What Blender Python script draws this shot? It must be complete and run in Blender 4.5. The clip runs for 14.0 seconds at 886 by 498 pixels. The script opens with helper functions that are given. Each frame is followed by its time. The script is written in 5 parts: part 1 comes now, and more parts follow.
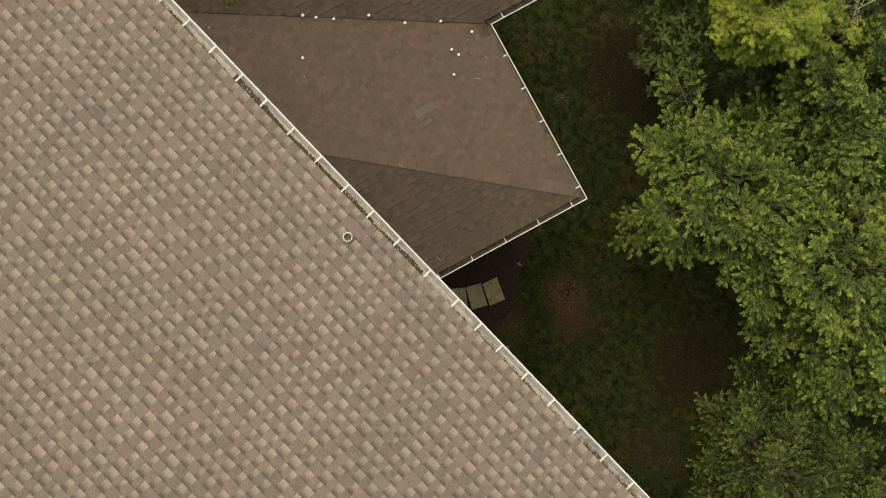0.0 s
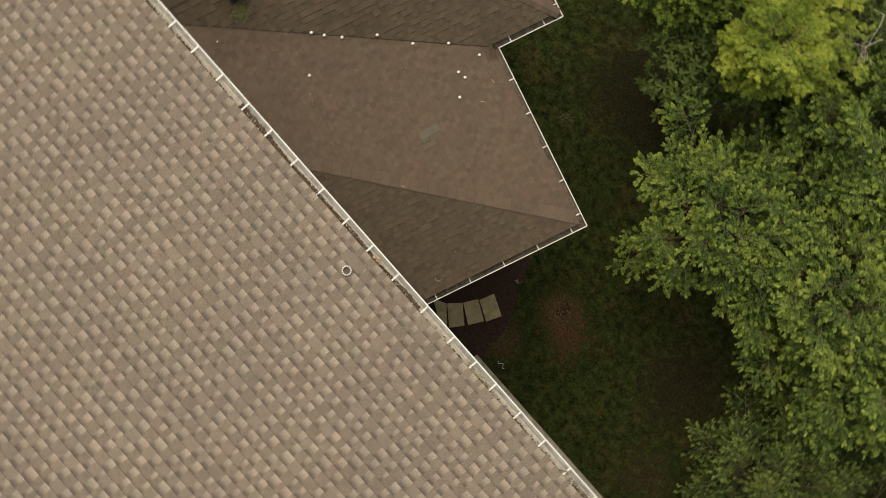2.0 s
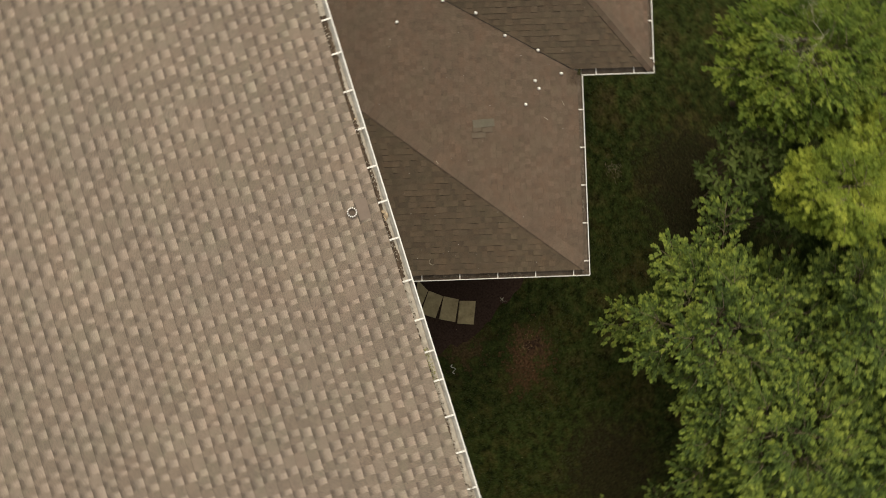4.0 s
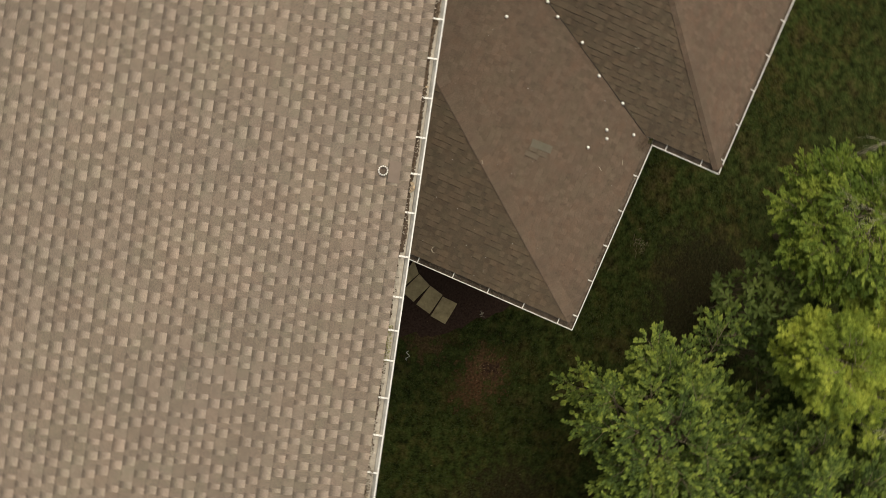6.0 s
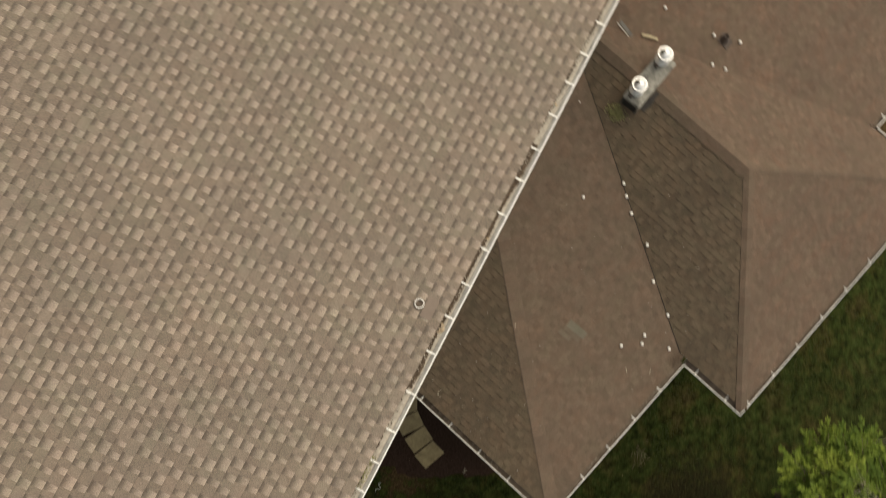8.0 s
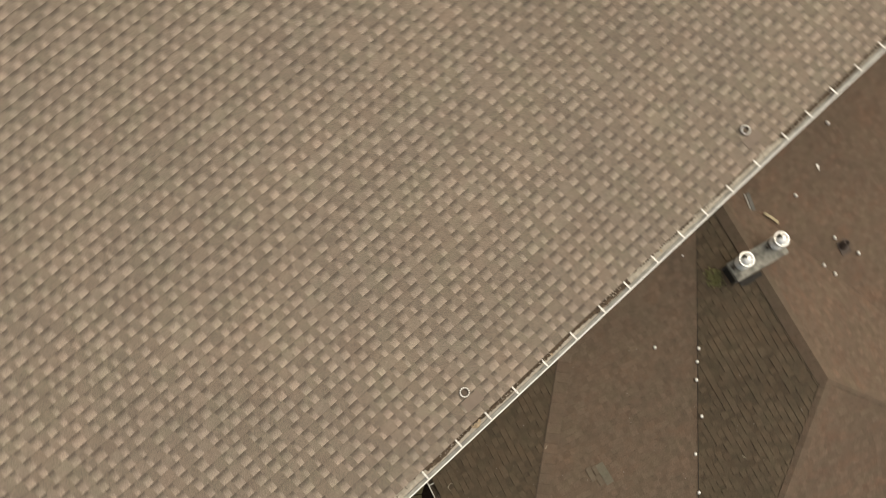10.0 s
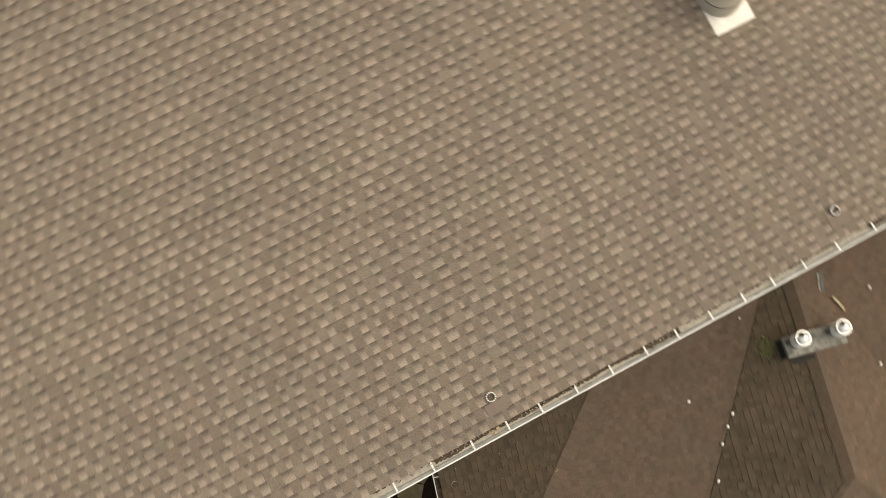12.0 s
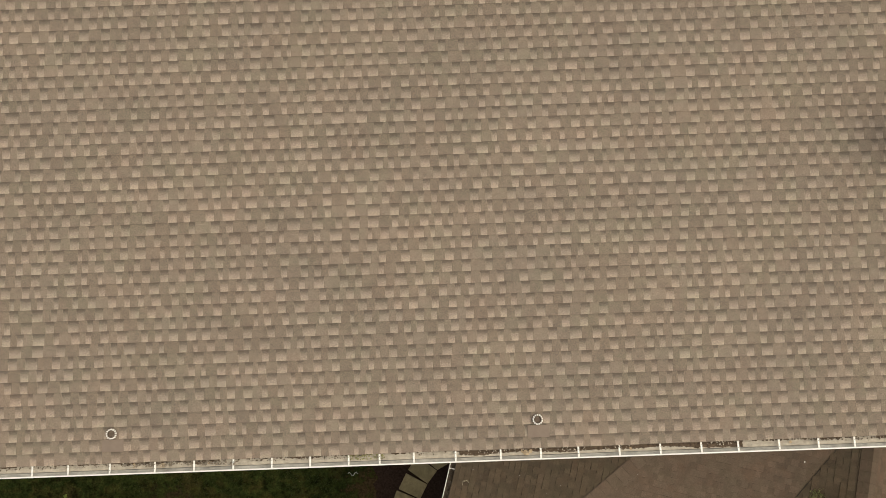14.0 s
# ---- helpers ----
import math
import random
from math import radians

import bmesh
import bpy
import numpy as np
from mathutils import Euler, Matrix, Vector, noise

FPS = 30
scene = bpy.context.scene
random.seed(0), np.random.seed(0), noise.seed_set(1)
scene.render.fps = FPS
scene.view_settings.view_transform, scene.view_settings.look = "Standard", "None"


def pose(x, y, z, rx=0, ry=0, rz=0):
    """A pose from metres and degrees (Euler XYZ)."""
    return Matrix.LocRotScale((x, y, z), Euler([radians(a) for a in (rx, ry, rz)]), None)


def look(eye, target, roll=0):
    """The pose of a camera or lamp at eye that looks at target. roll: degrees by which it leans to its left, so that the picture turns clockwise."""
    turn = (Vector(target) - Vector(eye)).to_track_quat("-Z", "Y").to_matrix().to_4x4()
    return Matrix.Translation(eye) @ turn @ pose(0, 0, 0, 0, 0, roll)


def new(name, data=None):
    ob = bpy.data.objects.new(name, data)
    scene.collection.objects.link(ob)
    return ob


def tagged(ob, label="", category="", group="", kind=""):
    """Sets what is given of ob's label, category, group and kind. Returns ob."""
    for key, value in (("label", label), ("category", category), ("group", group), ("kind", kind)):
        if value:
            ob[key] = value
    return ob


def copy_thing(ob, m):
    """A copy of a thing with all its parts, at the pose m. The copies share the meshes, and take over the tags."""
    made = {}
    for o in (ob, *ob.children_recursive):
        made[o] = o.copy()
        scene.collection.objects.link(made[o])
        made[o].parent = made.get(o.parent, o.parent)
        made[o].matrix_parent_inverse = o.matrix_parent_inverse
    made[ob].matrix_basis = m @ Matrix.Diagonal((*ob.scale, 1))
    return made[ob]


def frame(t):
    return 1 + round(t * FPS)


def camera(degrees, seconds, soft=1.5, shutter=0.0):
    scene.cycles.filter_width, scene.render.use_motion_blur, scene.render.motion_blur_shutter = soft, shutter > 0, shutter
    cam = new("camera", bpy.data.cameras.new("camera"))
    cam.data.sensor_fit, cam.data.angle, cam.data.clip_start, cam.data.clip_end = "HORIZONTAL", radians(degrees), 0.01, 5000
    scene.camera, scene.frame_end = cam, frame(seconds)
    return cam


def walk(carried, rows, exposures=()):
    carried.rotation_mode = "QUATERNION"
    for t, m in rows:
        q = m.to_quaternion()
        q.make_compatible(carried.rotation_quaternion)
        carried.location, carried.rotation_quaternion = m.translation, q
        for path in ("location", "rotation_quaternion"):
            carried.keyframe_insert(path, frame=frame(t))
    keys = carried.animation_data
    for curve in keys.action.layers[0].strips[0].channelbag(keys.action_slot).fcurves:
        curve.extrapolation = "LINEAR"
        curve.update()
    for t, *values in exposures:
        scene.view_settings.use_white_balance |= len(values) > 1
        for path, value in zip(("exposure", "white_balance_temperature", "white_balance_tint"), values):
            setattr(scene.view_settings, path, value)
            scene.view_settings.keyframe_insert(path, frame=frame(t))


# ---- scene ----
cam = camera(49.2, 14.0, soft=0.72, shutter=1.0)
PATH = [
    (0, pose(-0.236, -0.186, 25.363, 1.69, 0.45, -133.79)),
    (0.5, pose(-0.011, -0.371, 25.370, 1.52, 0.37, -133.71)),
    (1, pose(0.147, -0.532, 25.409, 1.36, 0.40, -133.74)),
    (1.5, pose(0.165, -0.562, 25.408, 1.39, 0.44, -133.56)),
    (2, pose(0.148, -0.550, 25.433, 1.36, 0.35, -131.44)),
    (2.5, pose(0.096, -0.528, 25.431, 1.31, 0.23, -125.20)),
    (3, pose(0.054, -0.487, 25.387, 1.31, 0.14, -119.93)),
    (5.5, pose(0.011, -0.441, 25.255, 0.65, -0.22, -87.11)),
    (6, pose(0.041, -0.454, 25.225, 0.56, -0.16, -81.77)),
    (6.5, pose(0.072, -0.423, 25.182, 1.74, -0.23, -76.28)),
    (7, pose(0.075, -0.421, 25.151, 3.91, -0.17, -71.83)),
    (7.5, pose(0.081, -0.396, 25.140, 6.45, -0.12, -66.10)),
    (8, pose(0.107, -0.371, 25.130, 8.80, -0.10, -62.77)),
    (8.5, pose(0.090, -0.352, 25.120, 11.55, -0.10, -58.50)),
    (8.7, pose(0.070, -0.324, 25.086, 12.70, -0.18, -58.03)),
    (10.8, pose(0.037, -0.279, 25.159, 13.87, -0.03, -35.26)),
    (11, pose(0.040, -0.266, 25.157, 13.82, -0.01, -35.15)),
    (11.5, pose(0.058, -0.248, 25.172, 13.68, 0.07, -33.66)),
    (12, pose(0.034, -0.291, 25.163, 13.83, 0.20, -28.03)),
    (12.5, pose(0.017, -0.302, 25.188, 13.77, 0.31, -19.58)),
    (12.8, pose(0.030, -0.328, 25.194, 13.79, 0.47, -16.54)),
    (13, pose(0.009, -0.321, 25.214, 13.73, 0.46, -12.66)),
    (13.1, pose(0.001, -0.330, 25.216, 13.75, 0.48, -11.25)),
    (13.2, pose(-0.007, -0.339, 25.218, 13.76, 0.50, -8.70)),
    (13.3, pose(-0.015, -0.348, 25.220, 13.78, 0.52, -5.30)),
    (13.4, pose(-0.023, -0.357, 25.222, 13.79, 0.53, -2.60)),
    (13.5, pose(-0.031, -0.365, 25.223, 13.81, 0.55, -2.11)),
    (14, pose(-0.039, -0.344, 25.231, 13.72, 0.60, -2.01)),
]
walk(cam, PATH, exposures=((0.0, -0.26, 6750, 2), (14.0, -0.26, 6750, 2)))

# ---- sky and sun ----
SUN_DIR = Vector((0.78, -0.2, 1.5)).normalized()      # towards the sun
world = bpy.data.worlds.new("world")
scene.world = world
world.use_nodes = True
wn, wl = world.node_tree.nodes, world.node_tree.links
sky = wn.new("ShaderNodeTexSky")
sky.sky_type = "NISHITA"
sky.sun_disc = False
sky.sun_elevation = math.asin(SUN_DIR.z)
sky.sun_rotation = math.atan2(SUN_DIR.x, SUN_DIR.y)
sky.air_density, sky.dust_density, sky.ozone_density = 0.8, 9.0, 0.0
wl.new(sky.outputs[0], wn["Background"].inputs[0])
wn["Background"].inputs[1].default_value = 0.14
sun_data = bpy.data.lights.new("sun", "SUN")
sun_data.energy, sun_data.angle, sun_data.color = 1.75, radians(162), (1.0, 0.94, 0.87)
sun = new("sun", sun_data)
sun.matrix_world = look((30, 0, 40), Vector((30, 0, 40)) - SUN_DIR)


# ---- materials ----
def material(name):
    m = bpy.data.materials.new(name)
    m.use_nodes = True
    return m, m.node_tree.nodes, m.node_tree.links, m.node_tree.nodes["Principled BSDF"]


def noise_node(n, l, scale, detail=4, rough=0.6, kind="Object", stretch=None):
    tc = n.new("ShaderNodeTexCoord")
    t = n.new("ShaderNodeTexNoise")
    t.inputs["Scale"].default_value, t.inputs["Detail"].default_value, t.inputs["Roughness"].default_value = scale, detail, rough
    if kind == "World":
        g = n.new("ShaderNodeNewGeometry")
        src = g.outputs["Position"]
    else:
        src = tc.outputs[kind]
    if stretch:
        mp = n.new("ShaderNodeMapping")
        mp.inputs["Scale"].default_value = stretch
        l.new(src, mp.inputs[0])
        src = mp.outputs[0]
    l.new(src, t.inputs["Vector"])
    return t.outputs["Fac"]


def ramp(n, l, fac, stops):
    r = n.new("ShaderNodeValToRGB")
    e = r.color_ramp.elements
    while len(e) < len(stops):
        e.new(0.5)
    for el, (p, c) in zip(e, stops):
        el.position, el.color = p, (*c, 1)
    l.new(fac, r.inputs[0])
    return r.outputs[0]


def mix(n, l, fac, a, b, how="MIX"):
    m = n.new("ShaderNodeMix")
    m.data_type, m.blend_type = "RGBA", how
    for k, v in ((0, fac), (6, a), (7, b)):
        if isinstance(v, (int, float)):
            m.inputs[k].default_value = v
        elif isinstance(v, tuple):
            m.inputs[k].default_value = (*v, 1)
        else:
            l.new(v, m.inputs[k])
    return m.outputs[2]


def calc(n, l, how, a, b=0.0):
    m = n.new("ShaderNodeMath")
    m.operation = how
    for k, v in ((0, a), (1, b)):
        if isinstance(v, (int, float)):
            m.inputs[k].default_value = v
        else:
            l.new(v, m.inputs[k])
    return m.outputs[0]


def piece_random(n, l):
    """A random value of a piece, whether an object of its own or an island of a joined mesh."""
    o, g = n.new("ShaderNodeObjectInfo"), n.new("ShaderNodeNewGeometry")
    return calc(n, l, "FRACT", calc(n, l, "ADD", calc(n, l, "MULTIPLY", o.outputs["Random"], 7.31), g.outputs["Random Per Island"]))


def bump(n, l, p, height, strength, distance=0.01):
    b = n.new("ShaderNodeBump")
    b.inputs["Strength"].default_value, b.inputs["Distance"].default_value = strength, distance
    l.new(height, b.inputs["Height"])
    l.new(b.outputs[0], p.inputs["Normal"])


def plain(name, colour, rough=0.6, metal=0.0, var=0.15, scale=6.0, bumps=0.1):
    m, n, l, p = material(name)
    f = noise_node(n, l, scale, 5, 0.65)
    dark = tuple(c * (1 - var) for c in colour)
    light = tuple(min(1, c * (1 + var)) for c in colour)
    l.new(ramp(n, l, f, [(0.3, dark), (0.7, light)]), p.inputs["Base Color"])
    p.inputs["Roughness"].default_value, p.inputs["Metallic"].default_value = rough, metal
    if rough > 0.84:
        p.inputs["Specular IOR Level"].default_value = 0.12
    if bumps:
        bump(n, l, p, noise_node(n, l, scale * 12, 3), bumps, 0.005)
    return m


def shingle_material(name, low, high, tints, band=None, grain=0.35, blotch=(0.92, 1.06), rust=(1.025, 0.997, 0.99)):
    """Mineral granules: a tone for each tab, grain, broad weathering, and for band a shading from a tab's foot to its
    top, printed granules and the upper row's shadow in one.
    """
    m, n, l, p = material(name)
    r = piece_random(n, l)
    col = ramp(n, l, r, [(0.0, low), (0.45, tints[0]), (0.75, tints[1]), (1.0, high)])
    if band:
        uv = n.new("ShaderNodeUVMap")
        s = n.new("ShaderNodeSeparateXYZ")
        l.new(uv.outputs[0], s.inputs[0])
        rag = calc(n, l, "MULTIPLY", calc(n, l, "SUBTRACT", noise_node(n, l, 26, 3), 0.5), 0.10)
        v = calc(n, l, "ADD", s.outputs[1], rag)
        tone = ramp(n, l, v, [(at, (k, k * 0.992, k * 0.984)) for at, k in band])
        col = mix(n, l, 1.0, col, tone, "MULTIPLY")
    hue = calc(n, l, "FRACT", calc(n, l, "MULTIPLY", r, 17.3))
    col = mix(n, l, 1.0, col, ramp(n, l, hue, [(0.0, (1.014, 0.996, 0.99)), (0.25, (1.0, 1.0, 1.0)), (0.7, (0.998, 1.001, 0.992)), (1.0, (0.992, 1.0, 1.01))]), "MULTIPLY")
    w = noise_node(n, l, 0.9, 4, 0.6, "World")
    col = mix(n, l, 1.0, col, ramp(n, l, w, [(0.3, (blotch[0],) * 3), (0.7, (blotch[1], blotch[1] * 0.985, blotch[1] * 0.96))]), "MULTIPLY")
    w3 = noise_node(n, l, 2.2, 5, 0.75, "World", (1, 1, 3))
    col = mix(n, l, 1.0, col, ramp(n, l, w3, [(0.38, (0.97, 1.01, 0.98)), (0.5, (1, 1, 1)), (0.66, rust)]), "MULTIPLY")
    w2 = noise_node(n, l, 7.0, 5, 0.7, "World")
    col = mix(n, l, 1.0, col, ramp(n, l, w2, [(0.3, (0.88,) * 3), (0.7, (1.1,) * 3)]), "MULTIPLY")
    g = noise_node(n, l, 95, 3, 0.85, "World")
    col = mix(n, l, grain, col, ramp(n, l, g, [(0.3, (0.35,) * 3), (0.5, (0.9,) * 3), (0.7, (1.7, 1.68, 1.62))]), "MULTIPLY")
    l.new(col, p.inputs["Base Color"])
    p.inputs["Roughness"].default_value = 0.92
    p.inputs["Specular IOR Level"].default_value = 0.25
    bump(n, l, p, g, 0.5, 0.003)
    return m


# Dark band tops: printed granules plus the upper row's shadow painted in.
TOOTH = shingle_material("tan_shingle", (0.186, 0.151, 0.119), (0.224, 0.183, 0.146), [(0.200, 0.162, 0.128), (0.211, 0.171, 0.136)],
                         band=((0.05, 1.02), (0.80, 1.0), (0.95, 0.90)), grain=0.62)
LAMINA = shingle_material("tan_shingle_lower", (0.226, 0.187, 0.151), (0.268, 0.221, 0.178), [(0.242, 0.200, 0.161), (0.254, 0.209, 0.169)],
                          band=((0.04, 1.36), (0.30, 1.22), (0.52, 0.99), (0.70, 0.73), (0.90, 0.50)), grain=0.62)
# Edge tone deepened to draw the shadow line below each raised tab.
TOOTHEDGE = plain("tan_shingle_edge_shade", (0.150, 0.121, 0.096), 0.95, 0, 0.3, 40)
WINGMAT = shingle_material("brown_shingle", (0.121, 0.089, 0.065), (0.143, 0.105, 0.077), [(0.131, 0.097, 0.071), (0.137, 0.101, 0.074)], grain=0.6, blotch=(0.89, 1.07), rust=(1.06, 0.99, 0.96))
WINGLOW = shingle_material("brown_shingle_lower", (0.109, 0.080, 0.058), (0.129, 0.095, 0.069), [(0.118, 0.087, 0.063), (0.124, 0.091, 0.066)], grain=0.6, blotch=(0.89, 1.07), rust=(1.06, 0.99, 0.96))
# Redder and lighter copy; stronger light on these slopes put into the colour.
LIT_REDDISH = shingle_material("lightened_reddish_shingle", (0.131, 0.094, 0.069), (0.155, 0.111, 0.081), [(0.142, 0.102, 0.075), (0.148, 0.107, 0.078)], grain=0.6, blotch=(0.89, 1.07), rust=(1.09, 0.98, 0.94))
LIT_REDDISH_LOW = shingle_material("lightened_reddish_lower_shingle", (0.118, 0.085, 0.062), (0.140, 0.101, 0.073), [(0.128, 0.092, 0.067), (0.134, 0.097, 0.070)], grain=0.6, blotch=(0.89, 1.07), rust=(1.09, 0.98, 0.94))
# Olive algae tint, darkened in place of shade on slopes facing from the sun.
OLIVE_SHADED = shingle_material("shaded_olive_brown_shingle", (0.113, 0.086, 0.060), (0.134, 0.102, 0.071), [(0.122, 0.093, 0.064), (0.128, 0.098, 0.067)], grain=0.6, blotch=(0.85, 1.08), rust=(1.05, 1.0, 0.96))
OLIVE_SHADED_LOW = shingle_material("shaded_olive_lower_shingle", (0.100, 0.076, 0.053), (0.119, 0.092, 0.064), [(0.108, 0.083, 0.058), (0.114, 0.088, 0.061)], grain=0.6, blotch=(0.85, 1.08), rust=(1.05, 1.0, 0.96))
# Dark strip colour that stands in for the shadow line under thick edges.
BUTT_SHADE = plain("shingle_edge_shade", (0.056, 0.043, 0.032), 0.95, 0, 0.4, 40)
PATCHMAT = shingle_material("grey_green_shingle", (0.118, 0.106, 0.080), (0.142, 0.127, 0.097), [(0.126, 0.112, 0.085), (0.134, 0.120, 0.091)], blotch=(0.8, 1.15))
PATCH_TAN = shingle_material("tan_repair_shingle", (0.128, 0.102, 0.075), (0.156, 0.126, 0.094), [(0.136, 0.109, 0.081), (0.146, 0.118, 0.088)])
DECK = plain("roof_deck_felt", (0.05, 0.042, 0.036), 0.95)
WHITE_METAL = plain("white_gutter_paint", (0.78, 0.76, 0.70), 0.4, 0.0, 0.05, 3)
INNER_METAL = plain("dulled_gutter_inside", (0.52, 0.50, 0.45), 0.6, 0.0, 0.35, 7)
SCREW = plain("screw_head", (0.22, 0.20, 0.17), 0.5, 0.4, 0.2, 20, 0)
SAND = plain("sandy_granule_silt", (0.41, 0.37, 0.305), 0.95, 0, 0.22, 16, 0.4)
SILT = plain("silted_gutter_inside", (0.125, 0.099, 0.075), 0.9, 0.0, 0.4, 9, 0.3)
WALLMAT = plain("beige_siding", (0.42, 0.39, 0.33), 0.7, 0, 0.08, 2)
CONCRETE = plain("weathered_concrete", (0.32, 0.29, 0.225), 0.9, 0, 0.3, 5, 0.4)
STONE = plain("mossy_paving_stone", (0.38, 0.31, 0.175), 0.9, 0, 0.32, 5, 0.5)
PIPE_GREY = plain("grey_painted_steel", (0.46, 0.405, 0.315), 0.6, 0.0, 0.06, 2, 0.03)
CREAM = plain("cream_enamel", (0.72, 0.64, 0.46), 0.5, 0, 0.12, 5)
FLASHING = plain("pale_sheet_flashing", (0.70, 0.66, 0.60), 0.45, 0.1, 0.12, 8)
STEEL = plain("bright_stainless_steel", (1.0, 0.98, 0.94), 0.2, 0.45, 0.05, 6, 0.05)
CHASE_TOP = plain("stained_galvanised_sheet", (0.16, 0.155, 0.135), 0.55, 0.3, 0.7, 6, 0.15)
CHASE_SIDE = plain("dark_chase_siding", (0.135, 0.127, 0.108), 0.7, 0, 0.25, 4)
LEAD = plain("dark_lead_boot", (0.075, 0.055, 0.043), 0.7, 0.1, 0.25, 8)
CHIMNEY_SHADE = plain("chimney_shade_dark", (0.048, 0.042, 0.036), 0.7, 0.1, 0.3, 8)
RUBBER = plain("dark_rubber", (0.02, 0.02, 0.02), 0.7)
VENT_GREY = plain("vent_plate", (0.200, 0.158, 0.127), 0.92, 0.0, 0.08, 6)
COLLAR = plain("dull_vent_collar", (0.15, 0.118, 0.092), 0.9, 0, 0.3, 30)
BALLMAT = plain("white_ball", (0.95, 0.93, 0.87), 0.4, 0, 0.04, 3, 0)
BARK = plain("grey_brown_bark", (0.19, 0.155, 0.105), 0.9, 0, 0.3, 12, 0.5)
TWIG = plain("pale_bare_twig", (0.42, 0.38, 0.28), 0.8, 0, 0.2, 10)
DEBRIS = plain("rotting_leaf_litter", (0.095, 0.070, 0.049), 0.95, 0, 0.55, 30, 0.6)
DUST = plain("grey_brown_grit", (0.20, 0.17, 0.13), 0.95, 0, 0.4, 30)
DRY = plain("dry_leaf", (0.40, 0.315, 0.21), 0.85, 0, 0.3, 20)
WOODMAT = plain("weathered_wood", (0.40, 0.34, 0.22), 0.85, 0, 0.2, 10, 0.3)
VALLEY_DARK = plain("dark_valley_line", (0.028, 0.022, 0.017), 0.8)
SLATMAT = plain("grey_strip_metal", (0.085, 0.078, 0.066), 0.5, 0.3, 0.2, 8)
MOSSMAT = plain("green_moss", (0.255, 0.245, 0.115), 0.95, 0, 0.5, 25, 0.8)
ROPE = plain("pale_rope", (0.6, 0.6, 0.56), 0.8)


def leaf_material(name, dark, mid, light, patch=1.3):
    m, n, l, p = material(name)
    g = n.new("ShaderNodeNewGeometry")
    big = noise_node(n, l, patch, 3, 0.6, "World")
    f = calc(n, l, "ADD", calc(n, l, "MULTIPLY", g.outputs["Random Per Island"], 0.26), calc(n, l, "SUBTRACT", calc(n, l, "MULTIPLY", big, 1.6), 0.34))
    col = ramp(n, l, f, [(0.34, dark), (0.60, mid), (0.88, light)])
    l.new(col, p.inputs["Base Color"])
    p.inputs["Roughness"].default_value = 0.6
    p.inputs["Specular IOR Level"].default_value = 0.16
    tr = n.new("ShaderNodeBsdfTranslucent")
    l.new(col, tr.inputs[0])
    ms = n.new("ShaderNodeMixShader")
    ms.inputs[0].default_value = 0.15
    l.new(p.outputs[0], ms.inputs[1])
    l.new(tr.outputs[0], ms.inputs[2])
    l.new(ms.outputs[0], n["Material Output"].inputs[0])
    return m


LEAF_MID = leaf_material("mid_green_leaf", (0.046, 0.074, 0.018), (0.094, 0.140, 0.029), (0.192, 0.247, 0.050))
LEAF_YOUNG = leaf_material("young_green_leaf", (0.112, 0.162, 0.028), (0.186, 0.245, 0.042), (0.285, 0.336, 0.060))
LEAF_BRIGHT = leaf_material("bright_green_leaf", (0.070, 0.112, 0.016), (0.130, 0.182, 0.025), (0.222, 0.270, 0.040))
LEAF_FINE_YOUNG = leaf_material("young_fine_leaf", (0.080, 0.115, 0.024), (0.135, 0.178, 0.037), (0.215, 0.255, 0.058))
LEAF_MAPLE = leaf_material("yellow_green_leaf", (0.120, 0.168, 0.021), (0.206, 0.260, 0.033), (0.325, 0.365, 0.050))
LEAF_DEEP = leaf_material("deep_green_leaf", (0.050, 0.076, 0.016), (0.079, 0.111, 0.024), (0.128, 0.162, 0.038))
LEAF_FINE = leaf_material("fine_green_leaf", (0.032, 0.053, 0.013), (0.062, 0.093, 0.021), (0.124, 0.160, 0.036))
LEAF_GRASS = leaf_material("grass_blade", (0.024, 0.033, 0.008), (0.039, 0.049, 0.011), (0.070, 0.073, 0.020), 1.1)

gm, gn, gl, gp = material("shaded_lawn_soil")
f1 = noise_node(gn, gl, 0.8, 7, 0.72, "World")
f2 = noise_node(gn, gl, 4.5, 7, 0.72, "World")
f3 = noise_node(gn, gl, 17, 7, 0.75, "World")
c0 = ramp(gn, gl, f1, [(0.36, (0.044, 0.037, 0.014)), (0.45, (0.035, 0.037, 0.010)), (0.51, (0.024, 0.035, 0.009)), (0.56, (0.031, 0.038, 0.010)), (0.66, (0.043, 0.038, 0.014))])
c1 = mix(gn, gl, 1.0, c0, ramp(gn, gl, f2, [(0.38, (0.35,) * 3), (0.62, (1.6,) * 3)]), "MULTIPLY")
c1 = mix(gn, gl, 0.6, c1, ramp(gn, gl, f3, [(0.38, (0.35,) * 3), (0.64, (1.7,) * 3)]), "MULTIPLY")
gpos = gn.new("ShaderNodeNewGeometry").outputs["Position"]
